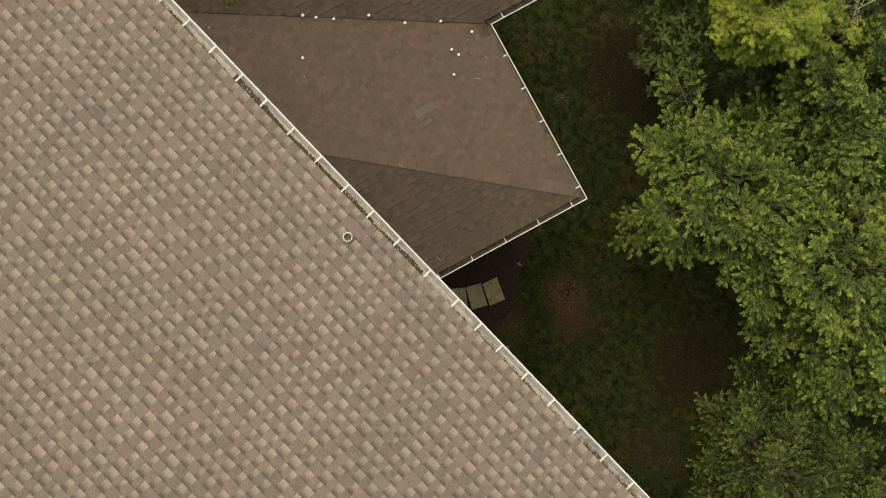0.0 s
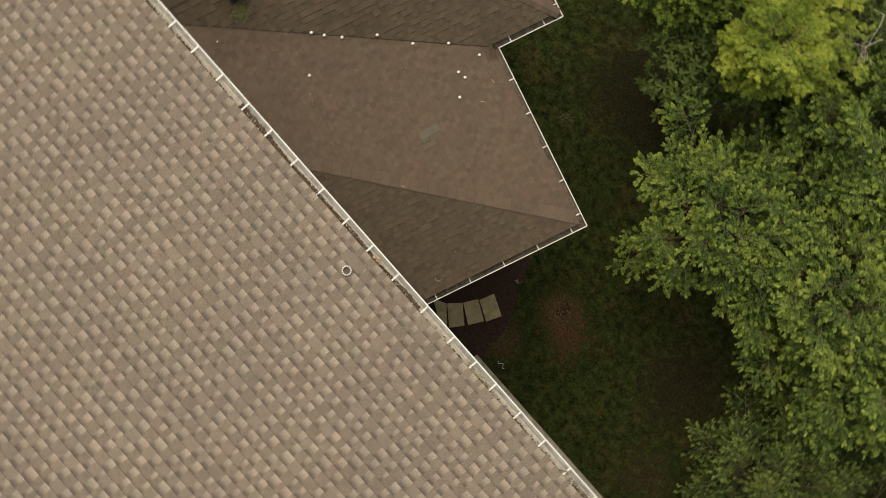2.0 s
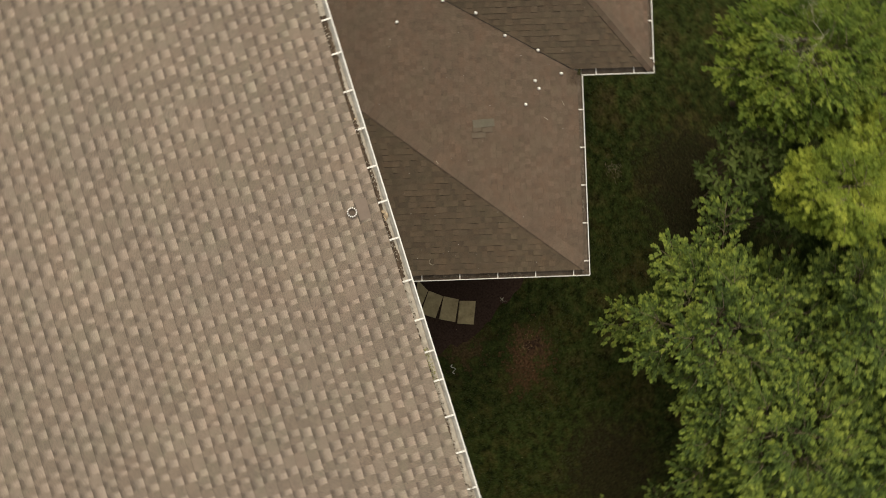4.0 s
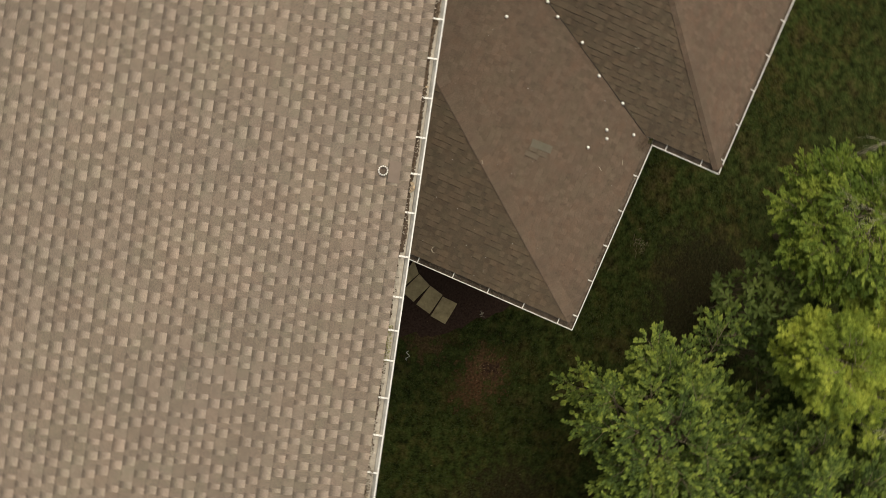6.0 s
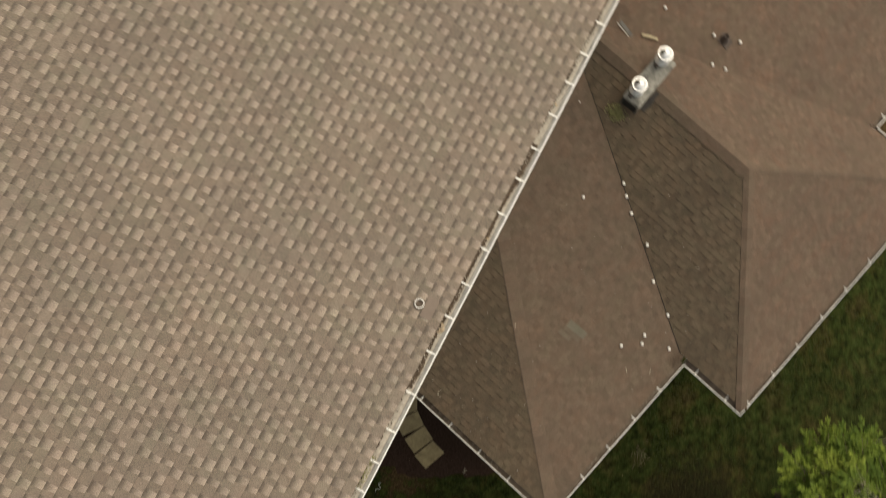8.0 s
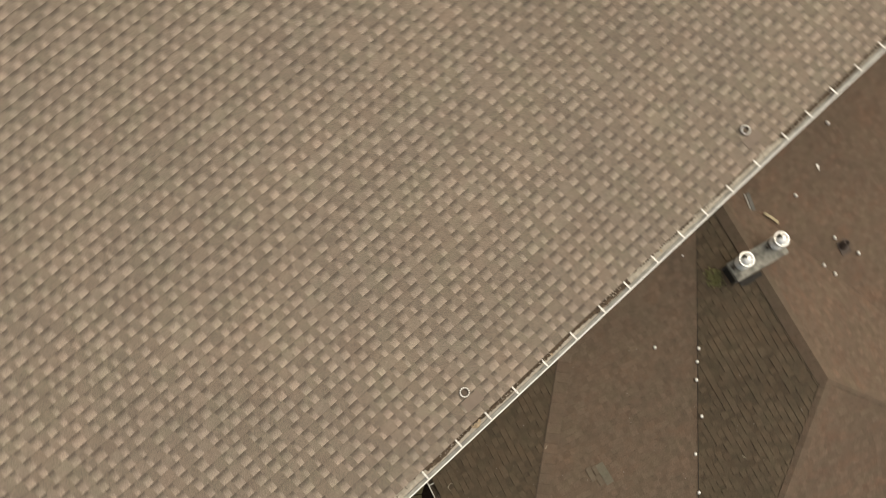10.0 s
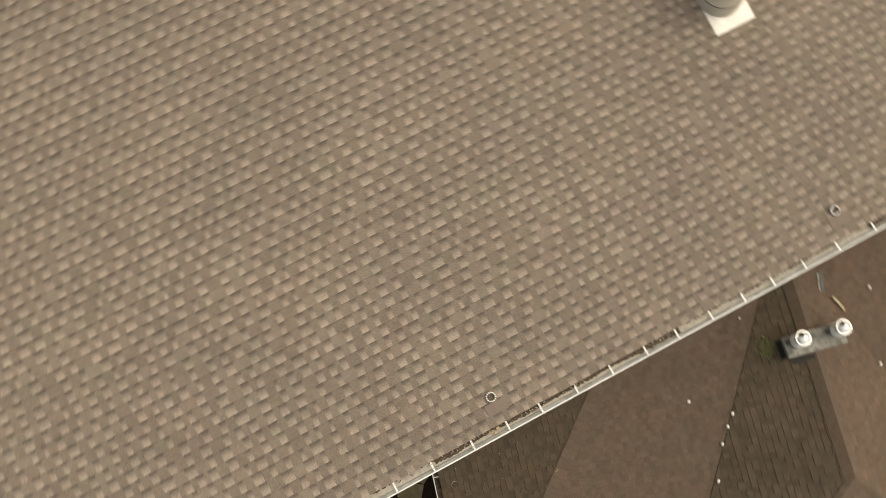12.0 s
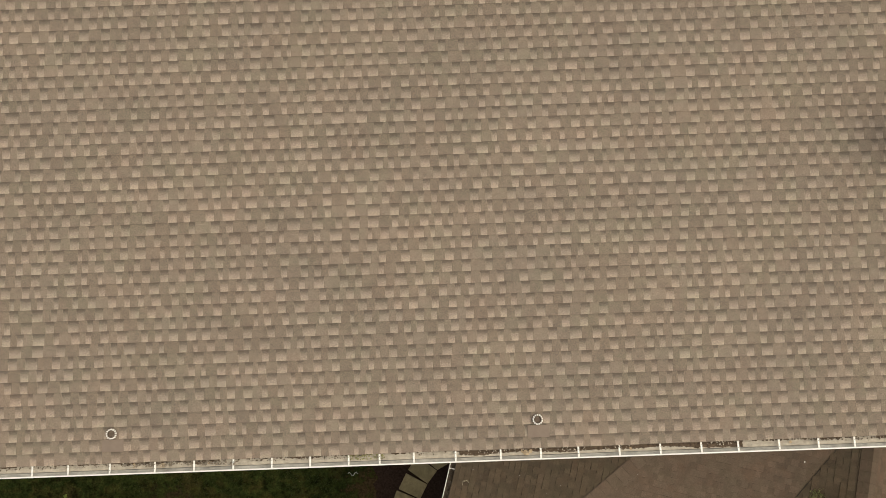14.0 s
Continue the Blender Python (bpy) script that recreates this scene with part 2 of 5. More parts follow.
# Last three patches lie under trees: their shade put into the ground colour.
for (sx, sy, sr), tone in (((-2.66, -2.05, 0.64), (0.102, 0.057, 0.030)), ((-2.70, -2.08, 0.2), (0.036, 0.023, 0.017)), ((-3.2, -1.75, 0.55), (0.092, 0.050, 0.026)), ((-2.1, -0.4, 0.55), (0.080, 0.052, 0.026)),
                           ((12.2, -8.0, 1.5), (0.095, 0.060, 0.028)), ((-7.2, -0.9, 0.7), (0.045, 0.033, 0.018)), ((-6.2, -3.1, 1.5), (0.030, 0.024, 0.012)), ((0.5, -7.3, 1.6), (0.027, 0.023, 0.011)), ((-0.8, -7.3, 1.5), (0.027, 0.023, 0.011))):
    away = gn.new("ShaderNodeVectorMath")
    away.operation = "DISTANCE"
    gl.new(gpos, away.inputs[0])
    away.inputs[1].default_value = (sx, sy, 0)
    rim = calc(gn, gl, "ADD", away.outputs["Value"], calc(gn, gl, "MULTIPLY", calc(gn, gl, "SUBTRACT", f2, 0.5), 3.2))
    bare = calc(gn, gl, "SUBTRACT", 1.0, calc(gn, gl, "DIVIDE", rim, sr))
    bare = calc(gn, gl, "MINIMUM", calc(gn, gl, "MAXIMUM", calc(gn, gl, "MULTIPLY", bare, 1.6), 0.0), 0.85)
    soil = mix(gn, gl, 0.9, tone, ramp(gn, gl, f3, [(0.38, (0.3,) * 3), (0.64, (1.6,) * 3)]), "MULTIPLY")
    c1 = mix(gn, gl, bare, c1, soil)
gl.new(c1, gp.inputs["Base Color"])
gp.inputs["Roughness"].default_value = 0.95
gp.inputs["Specular IOR Level"].default_value = 0.06
bump(gn, gl, gp, f3, 0.8, 0.04)
GROUND = gm
MULCH = plain("dark_bark_mulch", (0.042, 0.026, 0.019), 0.95, 0, 0.5, 22, 0.9)
PETAL = plain("pale_fallen_petal", (0.42, 0.31, 0.18), 0.8)


# ---- builders ----
def link_mesh(name, verts, faces, mats, parent=None, label="", kind="", uv=None, index=None, smooth=False):
    me = bpy.data.meshes.new(name)
    me.from_pydata([tuple(v) for v in verts], [], faces)
    for m in mats if isinstance(mats, (list, tuple)) else [mats]:
        me.materials.append(m)
    if index is not None:
        me.polygons.foreach_set("material_index", index)
    if uv is not None:
        lay = me.uv_layers.new(name="UVMap")
        lay.data.foreach_set("uv", [c for p in me.loops for c in uv[p.vertex_index]])
    if smooth:
        me.polygons.foreach_set("use_smooth", [True] * len(me.polygons))
    me.update()
    ob = new(name, me)
    ob.parent = parent
    return tagged(ob, label, "", "", kind)


def part(name, bm, mat, parent, label="", smooth=False):
    """A bmesh as one mesh object under a thing or under a part."""
    me = bpy.data.meshes.new(name)
    bmesh.ops.recalc_face_normals(bm, faces=bm.faces)
    bm.to_mesh(me)
    bm.free()
    me.materials.append(mat)
    if smooth:
        me.polygons.foreach_set("use_smooth", [True] * len(me.polygons))
    ob = new(name, me)
    ob.parent = parent
    return tagged(ob, label)


def thing(name, m, label, category, group="", kind=""):
    ob = new(name)
    ob.empty_display_size = 0.2
    ob.matrix_world = m
    return tagged(ob, label, category, group, kind)


def box(bm, x0, x1, y0, y1, z0, z1, bevel=0.0):
    r = bmesh.ops.create_cube(bm, size=1.0)
    vs = r["verts"]
    for v in vs:
        v.co = Vector((x0 + (v.co.x + 0.5) * (x1 - x0), y0 + (v.co.y + 0.5) * (y1 - y0), z0 + (v.co.z + 0.5) * (z1 - z0)))
    if bevel:
        es = list({e for v in vs for e in v.link_edges})
        bmesh.ops.bevel(bm, geom=es, offset=bevel, segments=2, affect="EDGES")
    return bm


def lathe(bm, profile, centre=(0, 0, 0), seg=28):
    """A surface of revolution about z from (radius, height) pairs."""
    rings = []
    for r, z in profile:
        if r < 1e-6:
            rings.append([bm.verts.new((centre[0], centre[1], centre[2] + z))] * seg)
        else:
            rings.append([bm.verts.new((centre[0] + r * math.cos(2 * math.pi * k / seg), centre[1] + r * math.sin(2 * math.pi * k / seg), centre[2] + z)) for k in range(seg)])
    for A, B in zip(rings, rings[1:]):
        for k in range(seg):
            q = [A[k], A[(k + 1) % seg], B[(k + 1) % seg], B[k]]
            q = [v for i, v in enumerate(q) if v not in q[:i]]
            if len(q) > 2:
                bm.faces.new(q)
    return bm


def extrude_profile(bm, prof, p, q, up=Vector((0, 0, 1)), out=None):
    """Sweeps an open profile of (outward, height) pairs from p to q."""
    p, q = Vector(p), Vector(q)
    A = [bm.verts.new(p + out * o + up * h) for o, h in prof]
    B = [bm.verts.new(q + out * o + up * h) for o, h in prof]
    for k in range(len(prof) - 1):
        bm.faces.new((A[k], B[k], B[k + 1], A[k + 1]))
    return bm


def tube(verts, faces, pts, r0, r1, seg=5):
    """Adds a tapered tube along pts to the lists."""
    base = len(verts)
    n = len(pts)
    for i, p in enumerate(pts):
        d = (pts[min(i + 1, n - 1)] - pts[max(i - 1, 0)]).normalized()
        s = d.orthogonal().normalized()
        t = d.cross(s)
        r = r0 + (r1 - r0) * i / max(1, n - 1)
        for k in range(seg):
            a = 2 * math.pi * k / seg
            verts.append(p + (s * math.cos(a) + t * math.sin(a)) * r)
    for i in range(n - 1):
        for k in range(seg):
            a, b = base + i * seg + k, base + i * seg + (k + 1) % seg
            faces.append((a, b, b + seg, a + seg))


def clip_convex(poly, clip):
    """The part of poly inside the convex polygon clip (counter-clockwise)."""
    for i in range(len(clip)):
        (ax, ay), (bx, by) = clip[i], clip[(i + 1) % len(clip)]
        side = lambda p: (bx - ax) * (p[1] - ay) - (by - ay) * (p[0] - ax)
        out = []
        for j in range(len(poly)):
            p, q = poly[j], poly[(j + 1) % len(poly)]
            sp, sq = side(p), side(q)
            if sp >= 0:
                out.append(p)
            if sp * sq < 0:
                k = sp / (sp - sq)
                out.append((p[0] + (q[0] - p[0]) * k, p[1] + (q[1] - p[1]) * k))
        poly = out
        if len(poly) < 3:
            return []
    return poly


# ---- dimensions of the place ----
EAVE = 13.40                        # main gutter above the ground
PITCH = 0.1737                      # main roof
WE = 6.44                           # lower eaves
WING_TURN = -15.3
WING_AT = pose(-0.964, -3.18, 0, 0, 0, WING_TURN)

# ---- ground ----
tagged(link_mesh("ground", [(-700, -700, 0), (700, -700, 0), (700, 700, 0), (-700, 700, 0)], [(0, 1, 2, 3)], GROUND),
       "dark lawn with bare brown soil patches and painted tree shade", "ground", "", "structure")


def blob(name, outline, z, mat, label, category, rough=0.08, crown=0.04):
    """A low uneven patch on the ground with a ragged rim."""
    pts = []
    n = len(outline)
    for i in range(n):
        p, q = Vector(outline[i]), Vector(outline[(i + 1) % n])
        m = max(2, int((q - p).length / 0.12))
        for k in range(m):
            c = p.lerp(q, k / m)
            o = noise.noise((c.x * 2.3, c.y * 2.3, 3)) * rough + noise.noise((c.x * 9, c.y * 9, 7)) * rough * 0.5
            pts.append(c + Vector((o, -o * 0.7)))
    c = sum(pts, Vector((0, 0))) / len(pts)
    verts, faces = [], []
    rings = 7
    for j in range(rings):
        k = 1 - j / rings
        for p in pts:
            w = c + (p - c) * k
            verts.append((w.x, w.y, z + crown * (1 - k * k) + (noise.noise((w.x * 6, w.y * 6, 1)) * 0.012 if j else 0)))
    verts.append((c.x, c.y, z + crown))
    m = len(pts)
    for j in range(rings - 1):
        for i in range(m):
            faces.append((j * m + i, j * m + (i + 1) % m, (j + 1) * m + (i + 1) % m, (j + 1) * m + i))
    for i in range(m):
        faces.append(((rings - 1) * m + i, (rings - 1) * m + (i + 1) % m, rings * m))
    return tagged(link_mesh(name, verts, faces, mat), label, category, "", "structure")


blob("mulch_bed", [(0.9, 0.56), (-2.05, 0.34), (-1.98, -0.2), (-1.85, -0.95), (-1.35, -1.75), (-1.05, -2.3), (-0.5, -2.75), (0.3, -2.3), (0.8, -1.0)],
     0.012, MULCH, "dark bark mulch bed beside the house", "mulch bed", 0.22)

def paving_stone(corners, name="stepping_stone"):
    bm = bmesh.new()
    top = [bm.verts.new((x, y, 0.095)) for x, y in corners]
    low = [bm.verts.new((x, y, 0.0)) for x, y in corners]
    bm.faces.new(top)
    for i in range(4):
        bm.faces.new((top[i], low[i], low[(i + 1) % 4], top[(i + 1) % 4]))
    bmesh.ops.recalc_face_normals(bm, faces=bm.faces)
    bmesh.ops.bevel(bm, geom=[e for e in bm.edges if all(v.co.z > 0.05 for v in e.verts)], offset=0.012, segments=2, affect="EDGES")
    ob = part(name, bm, STONE, None)
    return tagged(ob, "weathered moss-stained rectangular stepping stone in dark mulch", "stepping stone", "curved stepping stone path")


for cs in ([(-1.06, -1.06), (-1.63, -0.822), (-1.474, -0.42), (-0.93, -0.66)],
           [(-0.89, -0.65), (-1.425, -0.385), (-1.225, -0.005), (-0.695, -0.30)],
           [(-0.69, -0.285), (-1.175, 0.075), (-0.95, 0.41), (-0.44, 0.03)],
           [(-0.43, 0.045), (-0.88, 0.42), (-0.75, 0.54), (-0.10, 0.22)]):
    paving_stone(cs)

bm = bmesh.new()
box(bm, -17.0, -1.95, 0.33, 0.60, 0, 0.16, 0.02)
tagged(part("concrete_footing", bm, CONCRETE, None), "pale weathered concrete strip along the house wall", "concrete strip", "", "structure")

# ---- main house ----
house = thing("main_house", pose(0, 0, 0), "tall house with a wide tan shingle roof and white gutter", "house")
HX0, HX1, RIDGE_Y, OVER = -17.0, 18.0, 11.5, 0.60
SLOPE = math.atan(PITCH)
COSS, SINS = math.cos(SLOPE), math.sin(SLOPE)
ROOF_Y = 0.055                       # lower edge of the shingles
ROOF_Z = EAVE + 0.012 + PITCH * ROOF_Y


def roof_z(y):
    return ROOF_Z + PITCH * (y - ROOF_Y)


bm = bmesh.new()
box(bm, HX0 + 0.5, HX1 - 0.5, OVER, OVER + 0.25, 0, roof_z(OVER) - 0.10)
part("front_wall", bm, WALLMAT, house, "beige siding wall")
bm = bmesh.new()
box(bm, HX0 + 0.5, HX1 - 0.5, 2 * RIDGE_Y - OVER - 0.25, 2 * RIDGE_Y - OVER, 0, roof_z(OVER) - 0.10)
part("back_wall", bm, WALLMAT, house)
for xw in (HX0 + 0.5, HX1 - 0.75):
    bm = bmesh.new()
    yb, yt, zz = OVER + 0.25, 2 * RIDGE_Y - OVER - 0.25, roof_z(OVER) - 0.10
    prof = [(yb, 0), (yt, 0), (yt, zz), (RIDGE_Y, roof_z(RIDGE_Y) - 0.12), (yb, zz)]
    A = [bm.verts.new((xw, y, z)) for y, z in prof]
    B = [bm.verts.new((xw + 0.25, y, z)) for y, z in prof]
    bm.faces.new(A)
    bm.faces.new(B[::-1])
    for i in range(5):
        bm.faces.new((A[i], A[(i + 1) % 5], B[(i + 1) % 5], B[i]))
    part("side_wall", bm, WALLMAT, house)
bm = bmesh.new()
prof = [(ROOF_Y + 0.01, roof_z(ROOF_Y) - 0.008), (RIDGE_Y, roof_z(RIDGE_Y) - 0.008), (2 * RIDGE_Y - ROOF_Y, roof_z(ROOF_Y) - 0.008),
        (2 * RIDGE_Y - ROOF_Y, roof_z(ROOF_Y) - 0.06), (RIDGE_Y, roof_z(RIDGE_Y) - 0.06), (ROOF_Y + 0.01, roof_z(ROOF_Y) - 0.06)]
A = [bm.verts.new((HX0, y, z)) for y, z in prof]
B = [bm.verts.new((HX1, y, z)) for y, z in prof]
for i in range(6):
    bm.faces.new((A[i], A[(i + 1) % 6], B[(i + 1) % 6], B[i]))
bm.faces.new((A[0], A[1], A[4], A[5]))
bm.faces.new((A[1], A[2], A[3], A[4]))
bm.faces.new((B[0], B[1], B[4], B[5]))
bm.faces.new((B[1], B[2], B[3], B[4]))
main_roof = part("roof", bm, TOOTH, house, "tan laminated asphalt shingle roof")
bm = bmesh.new()
box(bm, HX0, HX1, ROOF_Y + 0.03, ROOF_Y + 0.05, EAVE - 0.17, EAVE - 0.055)
part("fascia", bm, WHITE_METAL, house)
bm = bmesh.new()
box(bm, HX0, HX1, ROOF_Y + 0.05, OVER - 0.002, EAVE - 0.17, EAVE - 0.155)
part("soffit", bm, WHITE_METAL, house)

GUT_IN = [(0.078, 0.0), (0.078, -0.10), (0.0, -0.112), (-0.045, -0.108), (-0.062, -0.05), (-0.072, -0.012)]
GUT_LIP = [(-0.0725, -0.014), (-0.080, -0.012), (-0.084, 0.004), (-0.080, 0.009), (-0.069, 0.009), (-0.065, 0.002)]
GUT_OUT = [(-0.084, 0.004), (-0.082, -0.03), (-0.066, -0.07), (-0.05, -0.118), (0.08, -0.120)]


GUT_SHALLOW = [(0.078, 0.0), (0.078, -0.040), (0.02, -0.046), (-0.045, -0.050), (-0.060, -0.034), (-0.072, -0.012)]     # half filled with silt
GUT_STEP = [(0.078, 0.0), (0.078, -0.10), (0.0, -0.112), (-0.022, -0.108), (-0.028, -0.062), (-0.046, -0.042), (-0.064, -0.012)]


def gutter(parent, p, q, inward, label, inner=None, inside=GUT_IN):
    """A gutter run with rolled lip; inward points from the lip to the house."""
    bm = bmesh.new()
    extrude_profile(bm, inside, p, q, out=inward)
    g = part("gutter", bm, inner or INNER_METAL, parent, label)
    bm = bmesh.new()
    extrude_profile(bm, GUT_LIP, p, q, out=inward)
    part("gutter_lip", bm, WHITE_METAL, g)
    bm = bmesh.new()
    extrude_profile(bm, GUT_OUT, p, q, out=inward)
    part("gutter_face", bm, WHITE_METAL, g)
    return g


def hanger(parent, at, inward, along):
    """A bent strap across a gutter with two screw heads."""
    w = 0.0105
    v, f, idx = [], [], []
    pts = [(-0.066, 0.006), (-0.05, 0.006), (-0.045, 0.003), (0.03, 0.003), (0.052, 0.006)]
    at = Vector(at)
    n = len(pts)
    for side, lift in ((-w, 0.004), (w, 0.004), (-w, 0.0), (w, 0.0)):
        v += [at + inward * o + along * side + Vector((0, 0, h + lift)) for o, h in pts]
    for k in range(n - 1):
        f += [(k, n + k, n + k + 1, k + 1), (2 * n + k, 2 * n + k + 1, 3 * n + k + 1, 3 * n + k)]
        f += [(k, k + 1, 2 * n + k + 1, 2 * n + k), (n + k, 3 * n + k, 3 * n + k + 1, n + k + 1)]
    idx += [0] * len(f)
    for o in (-0.028, 0.022):
        b = len(v)
        c = at + inward * o + Vector((0, 0, 0.0075))
        v += [c + along * (0.0042 * math.cos(k * 1.0472)) + inward * (0.0042 * math.sin(k * 1.0472)) for k in range(6)]
        v += [p + Vector((0, 0, 0.0022)) for p in v[b:b + 6]]
        f += [tuple(range(b + 6, b + 12))] + [(b + k, b + (k + 1) % 6, b + 6 + (k + 1) % 6, b + 6 + k) for k in range(6)]
        idx += [1] * 7
    return link_mesh("hanger", v, f, [WHITE_METAL, SCREW], parent, index=idx)


gut = gutter(house, (HX0, 0, EAVE), (HX1, 0, EAVE), Vector((0, 1, 0)), "white aluminium gutter with leaf litter", inside=GUT_STEP)
HANGERS = [-5.55, -5.07, -4.64, -4.14, -3.6, -3.13, -2.66, -2.2, -1.74, -1.28, -0.91, -0.5, 0.0, 0.54, 1.02, 1.47, 1.96, 2.45, 2.94, 3.38, 3.87, 4.34, 4.77,
           5.23, 5.73, 6.27, 6.72, 7.2, 7.68, 8.15, 8.6]
for hx in HANGERS:
    hanger(gut, (hx, 0, EAVE), Vector((0, 1, 0)), Vector((1, 0, 0)))


def litter(name, parent, p, q, inward, z, n, mat, keep, seed, size=0.03, spread=(0.015, 0.07)):
    """Flat scraps of leaf lying in a gutter."""
    rnd = random.Random(seed)
    p, q = Vector(p), Vector(q)
    verts, faces = [], []
    L = (q - p).length
    for _ in range(n):
        s = rnd.random() * L
        if noise.noise((s * 0.9, seed, 0)) < keep:
            continue
        c = p + (q - p) * (s / L) + inward * rnd.uniform(*spread) + Vector((0, 0, z + rnd.uniform(0, 0.05)))
        a, r = rnd.random() * 6.3, size * rnd.uniform(0.4, 1.3)
        d, e = Vector((math.cos(a), math.sin(a), rnd.uniform(-0.3, 0.3))), Vector((-math.sin(a), math.cos(a), rnd.uniform(-0.3, 0.3)))
        b = len(verts)
        verts += [c - d * r, c + e * r * 0.5 + Vector((0, 0, 0.006)), c + d * r, c - e * r * 0.5]
        faces += [(b, b + 1, b + 2), (b, b + 2, b + 3)]
    ob = link_mesh(name, verts, faces, mat, parent, "rotting brown leaf litter")
    return tagged(ob, "", "", "", "stuff")




def gutter_bed(name, x0, x1, front, z, mat, label, step=0.02):
    """Sediment along the main gutter; front(x) is how far its rim reaches from the house, or None for a break."""
    v, f, last = [], [], None
    x = x0
    while x < x1:
        o = front(x)
        if o is None:
            last = None
        else:
            b = len(v)
            for k in range(4):
                y = 0.074 + (o - 0.074) * k / 3
                v.append((x, y, z + 0.006 * noise.noise((x * 9, y * 40, 2)) + (0.003 * noise.noise((x * 50, y * 80, 4)) if k < 3 else -0.006)))
            if last is not None:
                f += [(last + k, last + k + 1, b + k + 1, b + k) for k in range(3)]
            last = b
        x += step
    ob = link_mesh(name, [Vector((0, 0, EAVE)) + Vector(p) for p in v], f, mat, gut, label)
    return tagged(ob, "", "", "", "stuff")


def sludge_rim(x):
    """The dark wet litter: broad over the middle and far stretches, ragged specks elsewhere."""
    fine = noise.noise((x * 13, 3, 0)) * 0.5 + noise.noise((x * 37, 8, 0)) * 0.5
    if 0.05 < x < 3.45:
        w = 0.052 + 0.030 * noise.noise((x * 1.7, 0.4, 0)) + 0.026 * fine
    elif -3.95 < x < -2.7:
        w = 0.028 + 0.045 * noise.noise((x * 3.1, 5.0, 0)) + 0.022 * fine
    elif x > 6.25:
        w = 0.068 + 0.020 * noise.noise((x * 1.7, 2.0, 0)) + 0.018 * fine
    elif x > 5.05:
        w = 0.024 + 0.026 * noise.noise((x * 2.6, 7.0, 0)) + 0.026 * fine
    else:
        w = 0.012 + 0.034 * noise.noise((x * 1.9, 9.0, 0)) + 0.030 * fine
    return 0.058 - min(w, 0.078) if w > 0.010 else None


gutter_bed("silt_bed", -8.5, 10.0, lambda x: -0.022 + 0.003 * noise.noise((x * 6, 1, 0)), -0.046, SAND, "pale sandy silt of shingle granules")
gutter_bed("wet_litter", -8.5, 10.0, sludge_rim, -0.032, DEBRIS, "dark wet rotting leaf litter", 0.008)
litter("grit", gut, (-8, 0, EAVE), (9.5, 0, EAVE), Vector((0, 1, 0)), -0.034, 900, SAND, -0.1, 14, 0.011, (0.0, 0.06))
litter("leaf_litter", gut, (-8, 0, EAVE), (9.5, 0, EAVE), Vector((0, 1, 0)), -0.036, 1500, DEBRIS, 0.0, 4, 0.012, (0.015, 0.07))
litter("leaf_litter", gut, (-4.0, 0, EAVE), (-2.6, 0, EAVE), Vector((0, 1, 0)), -0.030, 110, DUST, -0.3, 15, 0.022, (0.0, 0.05))
litter("gutter_moss", gut, (-1.3, 0, EAVE), (-0.85, 0, EAVE), Vector((0, 1, 0)), -0.034, 90, MOSSMAT, -0.9, 16, 0.014, (-0.005, 0.05))


def curled_leaf(x, y, size, turn, mat):
    """A dry leaf that has curled up in the gutter."""
    bm = bmesh.new()
    rows = []
    for i in range(7):
        u = i / 6 - 0.5
        w = 0.34 * math.cos(u * 2.9) + 0.02
        rows.append([bm.verts.new((u * size, k * w * size, size * (0.10 + 0.55 * (k * w) ** 2 + 0.10 * math.sin(u * 7)))) for k in (-1, -0.5, 0, 0.5, 1)])
    for a, b in zip(rows, rows[1:]):
        for k in range(4):
            bm.faces.new((a[k], a[k + 1], b[k + 1], b[k]))
    bm.transform(Matrix.Translation((x, y, EAVE - 0.03)) @ Matrix.Rotation(turn, 4, "Z"))
    part("dry_leaf", bm, mat, gut, "curled tan dry leaf")


for x, y, size, turn in ((0.84, 0.005, 0.085, -0.6), (0.90, 0.018, 0.06, 0.9), (0.80, 0.025, 0.05, 2.0), (-3.51, 0.01, 0.075, 0.2), (-3.86, 0.02, 0.055, 1.4), (-2.95, 0.02, 0.05, 0.4), (4.02, 0.02, 0.045, 0.8), (2.1, 0.01, 0.04, 2.2)):
    curled_leaf(x, y, size, turn, DRY)


# laminated shingles of the main roof
EXPO = 0.143


